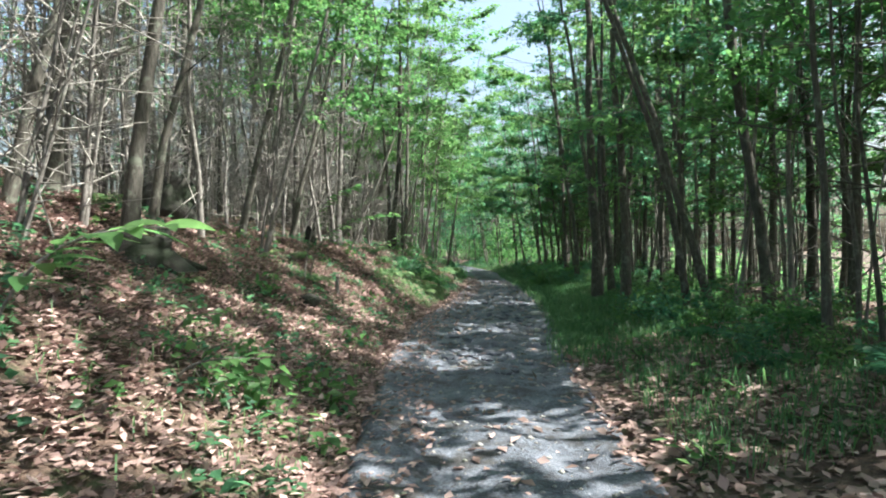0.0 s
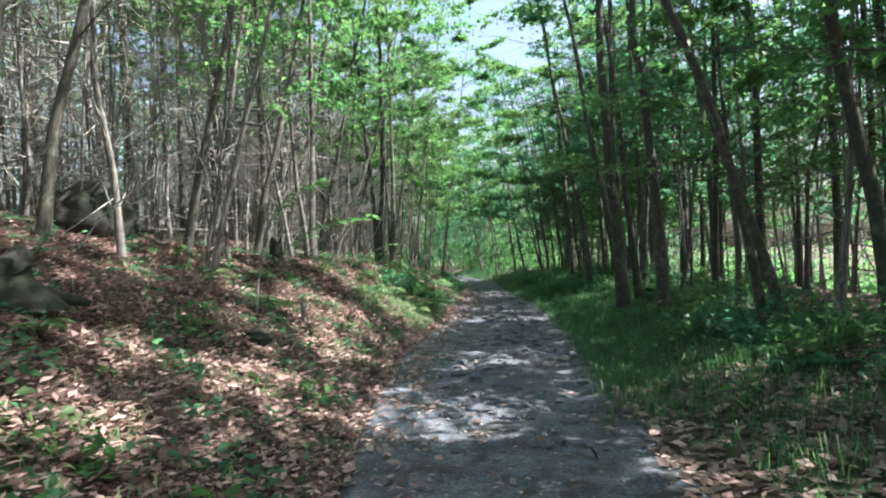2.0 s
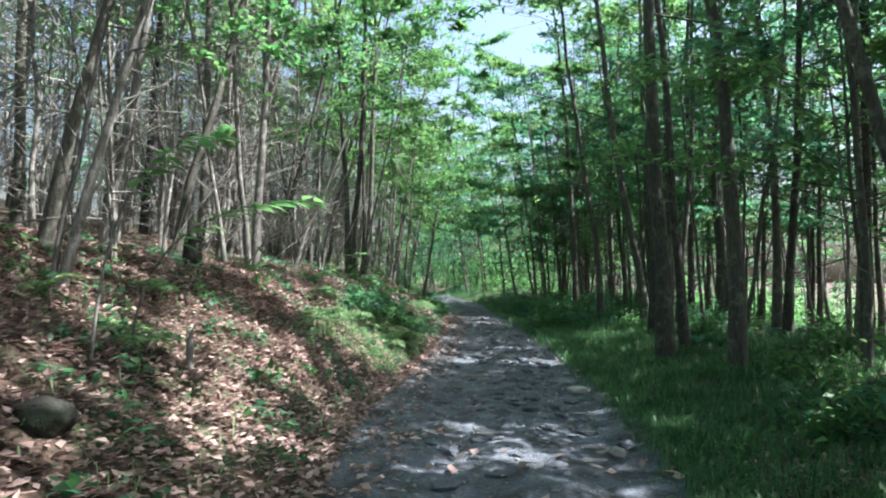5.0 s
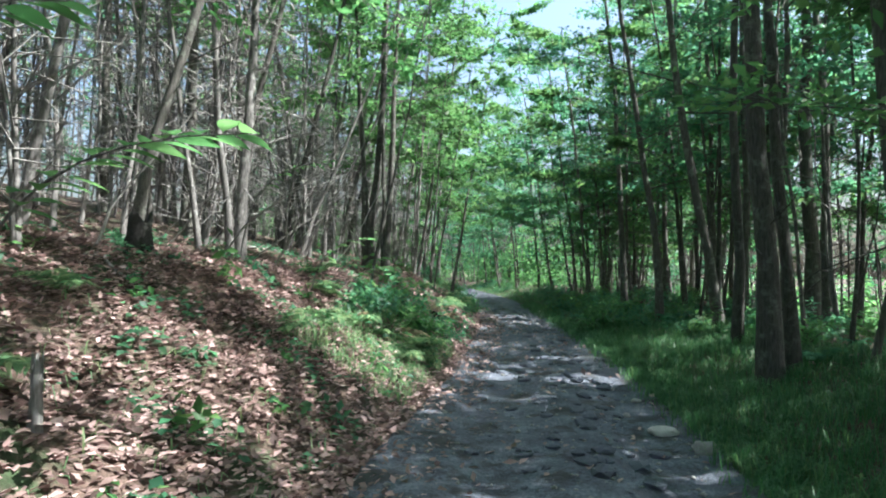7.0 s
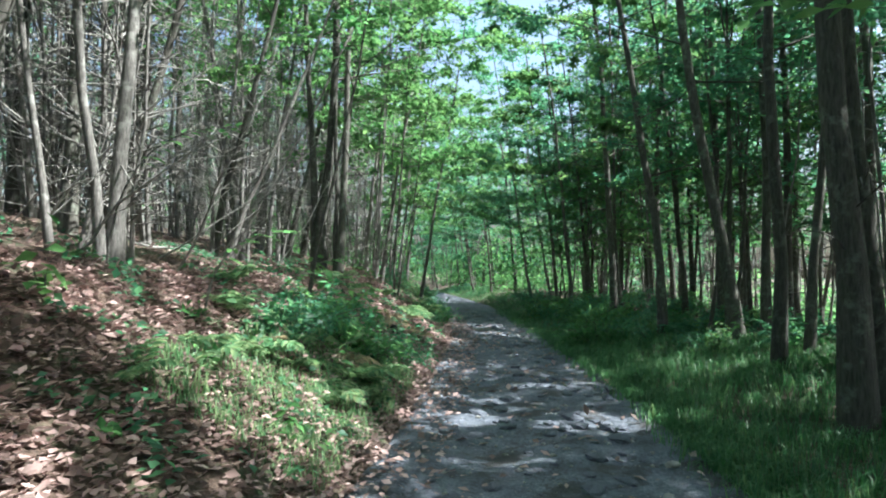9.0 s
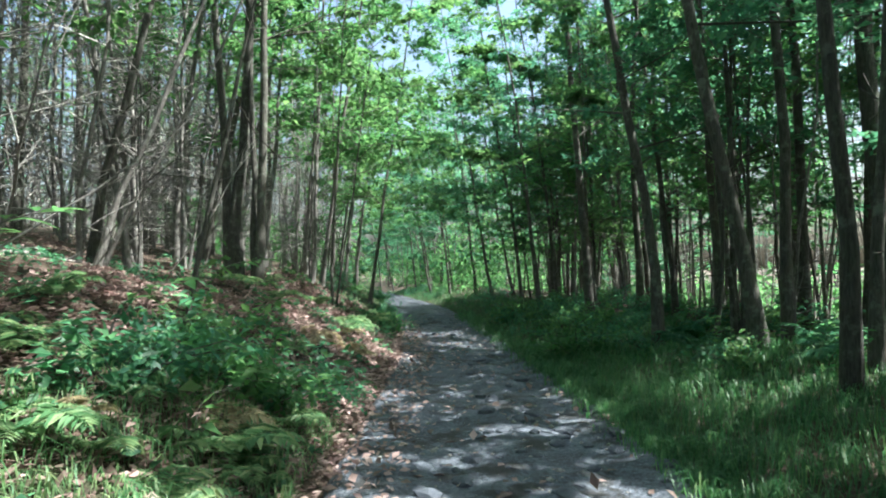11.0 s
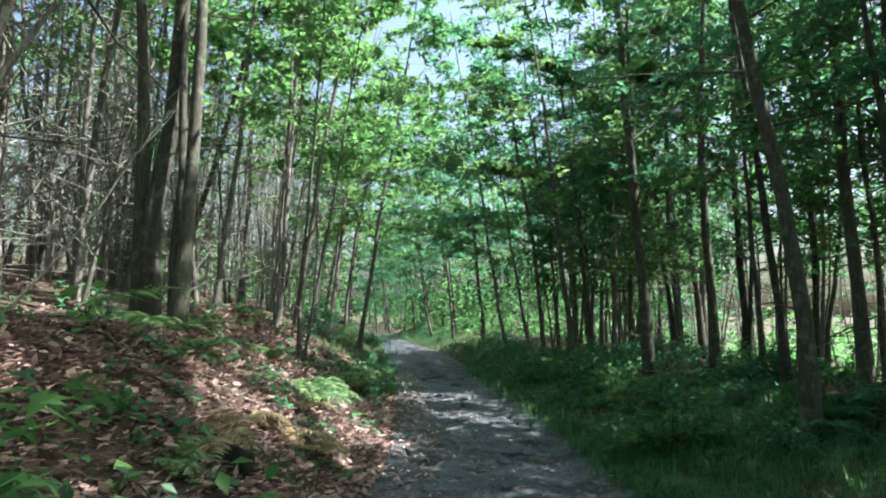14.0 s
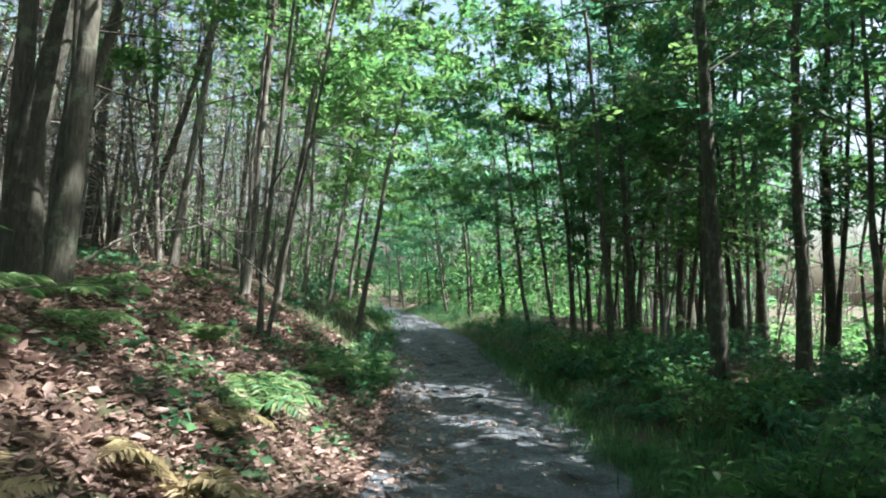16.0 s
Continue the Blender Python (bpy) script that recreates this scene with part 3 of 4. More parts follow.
scatter(thicket, left_near, rng, 0.8, 1.25, 3.5, "thicket stems on the bank")
thin_geo = [tree_geo(330 + i, 9.5 + 1.5 * (i % 3), 0.03 + 0.006 * (i % 4), **{**thin[i], "fine": False, "dead": 30, "sides": 4, "stems": 1 + i % 2, "limbs": 5, "spray": 3, "leaf": 0.2}) for i in range(6)]
left_far = spaced(rng, 560, (-26, 1), (-6, 80), 0.45, lambda x, y: (from_left(x, y) > 8.5 or y > 36 or y < 2) and from_left(x, y) > 2.0, TAKEN)
far_woods("far_thicket", "far grey thicket on the hillside", thin_geo, left_far, rng, M_BARK_GREY, M_LEAF)
# leafy trees on the right
wood_shape = [dict(lean=(0.03 * math.sin(i), 0.03 * math.cos(i * 1.7)), wobble=0.045, stems=1 + (i % 3 == 0), limbs=20, first=0.22, limb_len=2.4, twig_leaves=20, leaf=0.15, dead=6, sides=6, spray=8) for i in range(8)]
# second strip, partly unseen behind the start, is thickened to shade the verge
right_places = spaced(rng, 50, (2, 14), (8, 42), 1.25, lambda x, y: 2.2 < from_right(x, y) < 6.4, TAKEN) + spaced(rng, 20, (2, 14), (-5, 8), 1.2, lambda x, y: 2.4 < from_right(x, y) < 8, TAKEN) + spaced(rng, 8, (8, 14), (11, 27), 1.6, lambda x, y: 6.4 < from_right(x, y) < 9.5, TAKEN)
for i, (x, y) in enumerate(right_places):
    k = i % 8
    ob = tree(500 + i, (7.5 + 1.4 * (k % 4)) * rng.uniform(0.85, 1.15), 0.05 + 0.012 * (k % 4), M_BARK_DARK, M_LEAF_COOL if k % 2 else M_LEAF, None, "slender dark-barked woodland tree with layered green leaves", False, (x, y), **wood_shape[k])
    settle(tagged(ob, group="trees below the track"), x, y)
pole_shape = [dict(lean=(0.05 * math.sin(i * 2), 0.05 * math.cos(i * 3)), wobble=0.085, stems=1 + i % 2, limbs=6, first=0.4, limb_len=1.3, twig_leaves=12, leaf=0.14, dead=12, sides=5, spray=5) for i in range(6)]
# every second pole gets the paler bark, standing in for sunlit stems
poles = [tree(700 + i, 8 + i % 3, 0.026 + 0.006 * (i % 3), M_BARK_GREY if i % 2 else M_BARK_DARK, M_LEAF_COOL, None, "thin pole of a young tree, pale bark for a sunlit stem" if i % 2 else "thin dark pole of a young tree", False, **pole_shape[i]) for i in range(6)]
pole_places = spaced(rng, 100, (2, 14), (6, 44), 0.6, lambda x, y: 2.4 < from_right(x, y) < 9 and clear_of_sun(x, y, 3, 9, 0.55), TAKEN)
scatter(poles, pole_places, rng, 0.8, 1.25, 3.0, "young poles below the track")
far_geo = [tree_geo(520 + i, 11.5 + i % 4, 0.06, **{**wood_shape[i], "limbs": 13, "spray": 5, "twig_leaves": 12, "leaf": 0.34, "sides": 5, "fine": False, "first": 0.06, "dead": 0, "stems": 1}) for i in range(6)]
right_far = spaced(rng, 70, (0, 26), (-12, 95), 1.7, lambda x, y: (y > 43 or y < -4) and from_right(x, y) > 1.6, TAKEN)
right_far += spaced(rng, 5, (12, 24), (0, 43), 2.2, lambda x, y: from_right(x, y) > 9.5, TAKEN)
right_far += spaced(rng, 40, (-16, 14), (58, 100), 1.6, lambda x, y: not (-0.8 < from_left(x, y) + 0.0 and from_right(x, y) < 0) and (from_right(x, y) > 1.0 or from_left(x, y) > 1.0), TAKEN)
right_far += spaced(rng, 24, (-14, 14), (-22, -3), 1.8, lambda x, y: from_right(x, y) > 1.8 or from_left(x, y) > 3.0, TAKEN)
right_far += spaced(rng, 60, (-30, -9), (0, 74), 1.8, lambda x, y: from_left(x, y) > 8.5, TAKEN)
far_woods("far_woods", "distant green woodland", far_geo, right_far, rng, M_BARK_DARK, M_LEAF_COOL)
far_poles = [tree_geo(760 + i, 9, 0.035, **{**pole_shape[i], "fine": False, "limbs": 4, "sides": 4, "spray": 3, "dead": 3}) for i in range(4)]
pf = spaced(rng, 150, (2, 26), (4, 75), 0.6, lambda x, y: from_right(x, y) > 2.4 and (from_right(x, y) > 8 or y > 42), TAKEN)
# paler bark on all far poles: their sunlit look is in the colour
far_woods("far_poles", "distant thin poles, sunlight put into their pale bark", far_poles, pf, rng, M_BARK_GREY, M_LEAF_COOL)

# low leafy growth filling the distance between the stems
cr = np.random.default_rng(77)
cx, cy = [], []
while len(cx) < 1000:
    x, y = cr.uniform(-16, 34), cr.uniform(4, 105)
    if (from_right(x, y) > (8.0 if y < 40 else 1.2) and (y > 40 or cr.random() < 0.95)) or (from_left(x, y) > 1.4 and y > 44):
        cx.append(x), cy.append(y)
cx, cy = np.repeat(cx, 90), np.repeat(cy, 90)
n = len(cx)
off = cr.normal(0, 1, (n, 3)) * np.array([0.6, 0.6, 0.42])
base = np.stack([cx, cy, height(cx, cy) + 0.4 + np.repeat(cr.uniform(0, 1.6, 1000) ** 2, 90) * np.where((cy > 40) | (cx < 0), 1.0, 0.32)], 1) + off
cl = cr.uniform(0.16, 0.34, n)
tagged(new("far_undergrowth", mesh_np("far_undergrowth", *leaves(base, rand_dirs(cr, n, 0.5), unit(np.array([0, 0, 1.0]) + cr.normal(0, 0.5, (n, 3))), cl, cl * 0.55), M_LEAF)), "distant leafy undergrowth between the trunks", "undergrowth", kind="stuff")

# ---- undergrowth ----
def fern(seed, fronds, length, mat, label):
    """Arching fronds with paired leaflets."""
    rng = np.random.default_rng(seed)
    root = new("fern")
    for k in range(fronds):
        yaw = k * 6.283 / fronds + rng.uniform(-0.3, 0.3)
        ln = length * rng.uniform(0.7, 1.15)
        t = np.linspace(0, 1, 9)
        rise = rng.uniform(0.55, 0.95)
        out = ln * (0.75 * t)
        z = ln * (rise * t - 0.62 * t ** 2.3)
        p = np.stack([math.cos(yaw) * out, math.sin(yaw) * out, z], 1)
        g = Geo()
        g.add(*tube(p, np.linspace(0.005, 0.0015, 9), 3))
        m = 15
        q = np.linspace(0.16, 0.99, m)
        base = np.stack([np.interp(q, t, p[:, i]) for i in range(3)], 1)
        tang = unit(np.stack([np.interp(q, t, np.gradient(p[:, i])) for i in range(3)], 1))
        side = unit(np.cross(tang, [0, 0, 1.0]))
        size = ln * 0.26 * np.sin(np.pi * (0.2 + 0.78 * q)) + 0.015
        for sgn in (-1, 1):
            way = unit(side * sgn + tang * 0.45 + rng.normal(0, 0.08, (m, 3)))
            up = unit(np.array([0, 0, 1.0]) + rng.normal(0, 0.15, (m, 3)))
            g.add(*leaves(base, way, up, size, size * 0.2 + 0.008, 0.05, 0.25))
        part("frond", g.mesh("frond", mat), root)
    return tagged(root, label, "fern")


def shrub(seed, stems, h, leaf, count, mat, name, label, width=0.5):
    """A low bush of arching stems clothed in leaves."""
    rng = np.random.default_rng(seed)
    root = new(name)
    lv = Geo()
    for k in range(stems):
        p = limb_points(rng, (0, 0, -0.03), rng.uniform(0, 6.28), rng.uniform(0.45, 1.4), h * rng.uniform(0.7, 1.3), 6, 0.2)
        p[:, 2] -= 0.22 * h * np.linspace(0, 1, 6) ** 2.5
        part("stem", mesh_np("stem", *tube(p, np.linspace(0.007, 0.002, 6), 4), M_BARK_DARK, True), root)
        m = count // stems
        q = rng.uniform(0.15, 1.0, m) * 4.99
        i = q.astype(int)
        base = p[i] + (p[i + 1] - p[i]) * (q - i)[:, None] + rng.normal(0, 0.06 * width / 0.5, (m, 3))
        ll = leaf * rng.uniform(0.6, 1.3, m)
        lv.add(*leaves(base, rand_dirs(rng, m, 0.5) + np.array([0, 0, 0.1]), unit(np.array([0, 0, 1.0]) + rng.normal(0, 0.4, (m, 3))), ll, ll * rng.uniform(0.45, 0.65, m)))
    tagged(part("leaves", lv.mesh("leaves", mat), root), kind="stuff")
    return tagged(root, label, name.replace("_", " "))


def band(rng, n, side, d, y):
    """Random places in a strip beside the track: distance from its edge, and stretch along it."""
    got = []
    for _ in range(n):
        yy, dd = rng.uniform(*y), rng.uniform(*d)
        got.append(((float(road_left(yy)) - dd) if side < 0 else (float(road_right(yy)) + dd), yy))
    return got


ur = np.random.default_rng(21)
ferns = [fern(40 + i, 7 + i % 3, 0.55 + 0.1 * (i % 3), M_FERN, "green fern with arching fronds on the bank") for i in range(4)]
scatter(ferns, band(ur, 15, -1, (0.3, 1.6), (16.2, 20.5)) + band(ur, 9, -1, (1.0, 2.8), (15.5, 19.5)) + band(ur, 6, -1, (0.8, 2.4), (21.5, 27)) + band(ur, 10, -1, (1.5, 3.2), (23.3, 26.5)) + band(ur, 8, -1, (0.2, 0.9), (26.5, 30.5)) + band(ur, 6, -1, (1.8, 4.5), (7, 14)), ur, 0.5, 0.9, 8, "ferns on the bank")
rferns = [fern(60 + i, 7, 0.55, M_LEAF_COOL, "dark green fern in the shade by the track") for i in range(3)]
scatter(rferns, band(ur, 26, 1, (1.3, 4.0), (4, 11)) + band(ur, 26, 1, (0.7, 4.5), (23, 33)) + band(ur, 14, 1, (2.0, 5), (14, 24)), ur, 0.7, 1.25, 8, "ferns beside the verge")
dry = [fern(80 + i, 6, 0.55, M_DRY, "pale dry bracken among green ferns") for i in range(2)]
scatter(dry, band(ur, 2, -1, (0.4, 1.3), (17.0, 19.0)) + band(ur, 4, -1, (0.2, 1.2), (21, 28)), ur, 0.7, 1.1, 10, "dry bracken")
brambles = [shrub(120 + i, 8, 0.75, 0.085, 420, M_LEAF_COOL if i % 2 else M_LEAF, "bramble_bush", "low tangled green bramble bush beside the track") for i in range(4)]
scatter(brambles, band(ur, 11, -1, (0.3, 1.5), (17.8, 20.8)) + band(ur, 10, -1, (0.2, 2.5), (42, 60)) + band(ur, 5, -1, (0.1, 0.6), (27, 30)) + band(ur, 8, -1, (0.3, 2.5), (30, 42)) + band(ur, 26, 1, (0.35, 2.2), (23, 33)) + band(ur, 26, 1, (1.4, 4.5), (23.5, 34)) + band(ur, 24, 1, (1.2, 4.5), (5, 12)) + band(ur, 16, 1, (1.6, 4.2), (12, 24)) + band(ur, 20, 1, (0.5, 3), (34, 58)), ur, 0.7, 1.3, 6, "brambles along the track")
herbs = [shrub(160 + i, 4, 0.32, 0.11, 26, M_LEAF, "seedling", "small green broad-leaved seedling in dead leaves") for i in range(4)]
scatter(herbs, band(ur, 16, -1, (0.1, 1.6), (3.4, 6.5)) + band(ur, 26, -1, (0.1, 4.0), (3.4, 15)) + band(ur, 18, -1, (0.2, 3.0), (15, 30)) + band(ur, 30, 1, (0.2, 2.5), (4, 12)), ur, 0.6, 1.4, 8, "seedlings on the forest floor")

# ---- sheets of small stuff ----
def strewn(rng, n, side, d, y, falloff=1.0):
    yy = rng.uniform(*y, n)
    dd = d[0] + (d[1] - d[0]) * rng.random(n) ** falloff
    xx = (road_left(yy) - dd) if side < 0 else (road_right(yy) + dd)
    return xx, yy


def litter(seed, places, size, lift=0.02):
    rng = np.random.default_rng(seed)
    x = np.concatenate([p[0] for p in places])
    y = np.concatenate([p[1] for p in places])
    keep = rng.random(len(x)) < 0.5 + 0.5 * waves(x, y, 1.1, 0.7) + 0.25 * waves(x, y, 0.35, 2.0) + 0.35
    x, y = x[keep], y[keep]
    n = len(x)
    on_road = (x > road_left(y)) & (x < road_right(y))
    z = np.where(on_road, road_height(x, y), height(x, y)) + rng.uniform(0.004, lift, n)
    way = rand_dirs(rng, n, 0.22)
    up = unit(np.array([-0.25, 0, 1.0]) + rng.normal(0, 0.28, (n, 3)))
    ll = size * rng.uniform(0.5, 1.35, n)
    return leaves(np.stack([x, y, z], 1), way, up, ll, ll * rng.uniform(0.4, 0.75, n), 0.22, -0.1)


lr = np.random.default_rng(31)
bank_leaves = litter(1, [strewn(lr, 62000, -1, (-0.05, 4.5), (2.5, 16), 0.9), strewn(lr, 40000, -1, (-0.05, 3.2), (16, 31), 0.9), strewn(lr, 9000, -1, (3.5, 9), (4, 36)), strewn(lr, 4500, -1, (-0.6, 0.3), (2.5, 34)), strewn(lr, 6000, -1, (-0.05, 2.2), (16, 30))], 0.078, 0.05)
tagged(new("leaf_litter", mesh_np("leaf_litter", *bank_leaves, M_LITTER)), "pinkish brown dead leaves covering the bank", "leaf litter", kind="stuff")
verge_leaves = litter(2, [strewn(lr, 10000, 1, (-0.15, 3.0), (2.5, 11.5)), strewn(lr, 5000, 1, (1.5, 7), (8, 34)), strewn(lr, 500, 1, (-1.6, 0.2), (3, 30)), strewn(lr, 600, -1, (-1.2, 0.1), (3, 30))], 0.10)
tagged(new("verge_litter", mesh_np("verge_litter", *verge_leaves, M_LITTER)), "brown dead leaves along the verge and track", "leaf litter", kind="stuff")


ir = np.random.default_rng(35)
ix, iy = strewn(ir, 34000, -1, (0.15, 5.0), (3, 31))
ik = waves(ix, iy, 1.3, 4.0) + 0.6 * waves(ix, iy, 0.5, 1.0) > 0.42
ix, iy = ix[ik], iy[ik]
n = len(ix)
il = ir.uniform(0.05, 0.11, n)
ivy = leaves(np.stack([ix, iy, height(ix, iy) + ir.uniform(0.02, 0.13, n)], 1), rand_dirs(ir, n, 0.3), unit(np.array([0.1, 0, 1.0]) + ir.normal(0, 0.35, (n, 3))), il, il * ir.uniform(0.55, 0.8, n), 0.1, 0.12)
tagged(new("ground_ivy", mesh_np("ground_ivy", *ivy, M_LEAF_COOL)), "low dark green ground plants in patches between dead leaves", "ground plants", kind="stuff")


def grass(seed, places, low, high, mat):
    rng = np.random.default_rng(seed)
    x = np.concatenate([p[0] for p in places])
    y = np.concatenate([p[1] for p in places])
    clump = 0.5 + 0.5 * waves(x, y, 0.7, 1.3)
    keep = rng.random(len(x)) < 0.35 + 0.65 * clump
    x, y, clump = x[keep], y[keep], clump[keep]
    n = len(x)
    b = np.stack([x, y, np.where(x < road_right(y) - 0.12, np.where(x > road_left(y), road_height(x, y), height(x, y)), height(x, y)) - 0.01], 1)
    a = rng.uniform(0, 6.283, n)
    out = np.stack([np.cos(a), np.sin(a), np.zeros(n)], 1)
    side = np.stack([-np.sin(a), np.cos(a), np.zeros(n)], 1)
    ln = (rng.uniform(low, high, n) * (0.6 + 0.6 * clump))[:, None]
    w = rng.uniform(0.003, 0.0065, n)[:, None]
    zz = np.array([0, 0, 1.0])
    bendy = rng.uniform(0.5, 1.35, n)[:, None]
    mid = b + zz * ln * 0.55 + out * ln * 0.2 * bendy
    tip = b + zz * ln * (1.0 - 0.55 * bendy) + out * ln * 0.85 * bendy
    v = np.stack([b - side * w, b + side * w, mid + side * w * 0.8, mid - side * w * 0.8, tip], 1).reshape(-1, 3)
    k = np.arange(n)[:, None] * 5
    f = np.concatenate([k + np.array([[0, 1, 2]]), k + np.array([[0, 2, 3]]), k + np.array([[3, 2, 4]])])
    return mesh_np("grass", v, f, mat)


gr = np.random.default_rng(41)
tagged(new("grass", grass(5, [strewn(gr, 60000, 1, (-0.14, 3.0), (9.5, 26), 1.3), strewn(gr, 6000, 1, (0.3, 3.0), (4, 10)), strewn(gr, 9000, 1, (-0.38, 0.3), (8, 36), 0.6), strewn(gr, 18000, 1, (-0.05, 2.2), (26, 62))], 0.13, 0.34, M_GRASS)), "soft green grass on the shaded verge", "grass", kind="stuff")
tagged(new("bank_grass", grass(6, [strewn(gr, 7000, -1, (0.1, 1.4), (15.5, 20)), strewn(gr, 9000, -1, (0.0, 1.6), (30, 62)), strewn(gr, 1500, -1, (0.1, 3), (3, 14))], 0.10, 0.26, M_FERN)), "thin grass tufts on the bank", "grass", kind="stuff")

# pebbles and crumbs on the track
pr = np.random.default_rng(51)
n = 3400
py = pr.uniform(2.5, 36, n)
pu = pr.uniform(0.02, 0.98, n)
px = road_left(py) + pu * (road_right(py) - road_left(py))
ps = 0.007 + 0.03 * pr.random(n) ** 4
octa = np.array([[1, 0, 0], [-1, 0, 0], [0, 1, 0], [0, -1, 0], [0, 0, 0.6], [0, 0, -0.6]])
octf = np.array([[0, 2, 4], [2, 1, 4], [1, 3, 4], [3, 0, 4], [2, 0, 5], [1, 2, 5], [3, 1, 5], [0, 3, 5]])
pv = (np.stack([px, py, road_height(px, py) + ps * 0.15], 1)[:, None] + octa[None] * ps[:, None, None] * pr.uniform(0.6, 1.3, (n, 6, 1))).reshape(-1, 3)
pfc = (octf[None] + (np.arange(n) * 6)[:, None, None]).reshape(-1, 3)
tagged(new("pebbles", mesh_np("pebbles", pv, pfc, M_STONE)), "small grey pebbles strewn on the dirt track", "pebbles", kind="stuff")


def rock(seed, sx, sy, sz, mat, name, label, rough=0.3):
    bm = bmesh.new()
    bmesh.ops.create_icosphere(bm, subdivisions=4 if sx > 0.3 else 3, radius=1)
    for v in bm.verts:
        d = 1 + rough * noise.noise(v.co * 1.3 + Vector((seed * 3.1, 0, 0))) + rough * 0.5 * noise.noise(v.co * 3.1 + Vector((0, seed, 0))) + rough * 0.4 * noise.noise(v.co * 7 + Vector((0, 0, seed)))
        v.co = Vector((v.co.x * sx, v.co.y * sy, v.co.z * sz)) * d
    me = bpy.data.meshes.new(name)
    bm.to_mesh(me)
    bm.free()
    me.materials.append(mat)
    me.polygons.foreach_set("use_smooth", [True] * len(me.polygons))
    return tagged(new(name, me), label, "rock")


for i, (x, y, sx, sy, sz, rz, label) in enumerate([(0.02, 8.9, 0.07, 0.05, 0.04, 20, "pale rounded stone on the dirt track"), (2.14, 14.85, 0.14, 0.10, 0.05, 5, "flat pale stone at the edge of the track"), (2.27, 14.2, 0.12, 0.10, 0.07, 30, "dark grey stone at the edge of the track"), (2.0, 15.6, 0.05, 0.04, 0.03, 50, "small grey stone half sunk in dirt"), (2.3, 16.3, 0.06, 0.05, 0.03, 10, "small grey stone beside the grass"), (1.75, 11.9, 0.09, 0.07, 0.04, 70, "dark flat stone in the wheel rut")]):
    ob = rock(i + 1, sx, sy, sz, M_PALE_STONE if i < 2 else M_STONE, "stone", label)
    ob.matrix_basis = pose(x, y, float(road_height(x, y)) + sz * 0.35, 0, 0, rz)
for i, (x, y, sx, sy, sz, rz, name, label) in enumerate([(-2.07, 10.0, 0.17, 0.14, 0.11, 15, "stone", "mossy stone lying among dead leaves"), (-0.22, 22.05, 0.16, 0.12, 0.10, 40, "stone", "mossy stone on the edge of the bank"), (-5.4, 12.8, 0.62, 0.6, 0.62, 10, "boulder", "mossy boulder on the wooded bank, shade put into its colour"), (-5.9, 14.6, 0.5, 0.5, 0.35, 60, "boulder", "small dark boulder in the thicket")]):
    ob = rock(i + 20, sx, sy, sz, M_MOSSY_SHADED, name, label)
    settle(ob, x, y, rz, sink=-sz * 0.3)


def stump(seed, r, h, label, mat=None):
    """A dark broken stump with spreading roots and a hollow top."""
    rng = np.random.default_rng(seed)
    g = Geo()
    a = np.arange(22) * 6.283 / 22
    rings = []
    for t in np.linspace(0, 1, 7):
        rr = r * (1 + 0.5 * np.exp(-t * 5) * (1 + 0.6 * np.sin(a * 5 + seed))) * (1 + 0.06 * rng.normal(size=22))
        rings.append(np.stack([np.cos(a) * rr, np.sin(a) * rr, h * t * (1 + 0.18 * np.sin(a * 3 + 1)) - 0.15 * (t == 0)], 1))
    rings.append(rings[-1] * np.array([0.72, 0.72, 0.92]))
    rings.append(rings[-1] * np.array([0.8, 0.8, 0.45]))
    rings.append(rings[-1] * np.array([0.05, 0.05, 0.9]))
    v = np.concatenate(rings)
    i, j = np.meshgrid(np.arange(len(rings) - 1), np.arange(22), indexing="ij")
    p, q = i * 22 + j, i * 22 + (j + 1) % 22
    f = np.concatenate([np.stack([p, q, q + 22], -1).reshape(-1, 3), np.stack([p, q + 22, p + 22], -1).reshape(-1, 3)])
    root = new("stump")
    part("stump_body", mesh_np("stump_body", v, f, mat or M_MOSSY_SHADED, True), root)
    for k in range(5):
        b = k * 1.256 + rng.uniform(-0.3, 0.3)
        lp = np.array([[math.cos(b) * r * u, math.sin(b) * r * u, 0.22 * h * (1 - (u - 0.6) / 1.2) - 0.05 * u] for u in np.linspace(0.6, 2.1, 6)])
        part("root", mesh_np("root", *tube(lp, np.linspace(r * 0.3, r * 0.07, 6), 7), mat or M_MOSSY_SHADED, True), root)
    return tagged(root, label, "stump")


# added stump shape; its near-black body stands for a dark hollow in the bank
settle(stump(3, 0.42, 0.34, "dark stump shape standing in for a shaded hollow in the bank"), -3.85, 8.0, 20, sink=0.08)
settle(stump(5, 0.028, 0.33, "pale cut stub of a sapling in dead leaves", M_DEADWOOD), -1.96, 12.0, 50)
settle(stump(8, 0.12, 0.4, "pale broken stump under the trees"), -3.2, 15.6, 10)


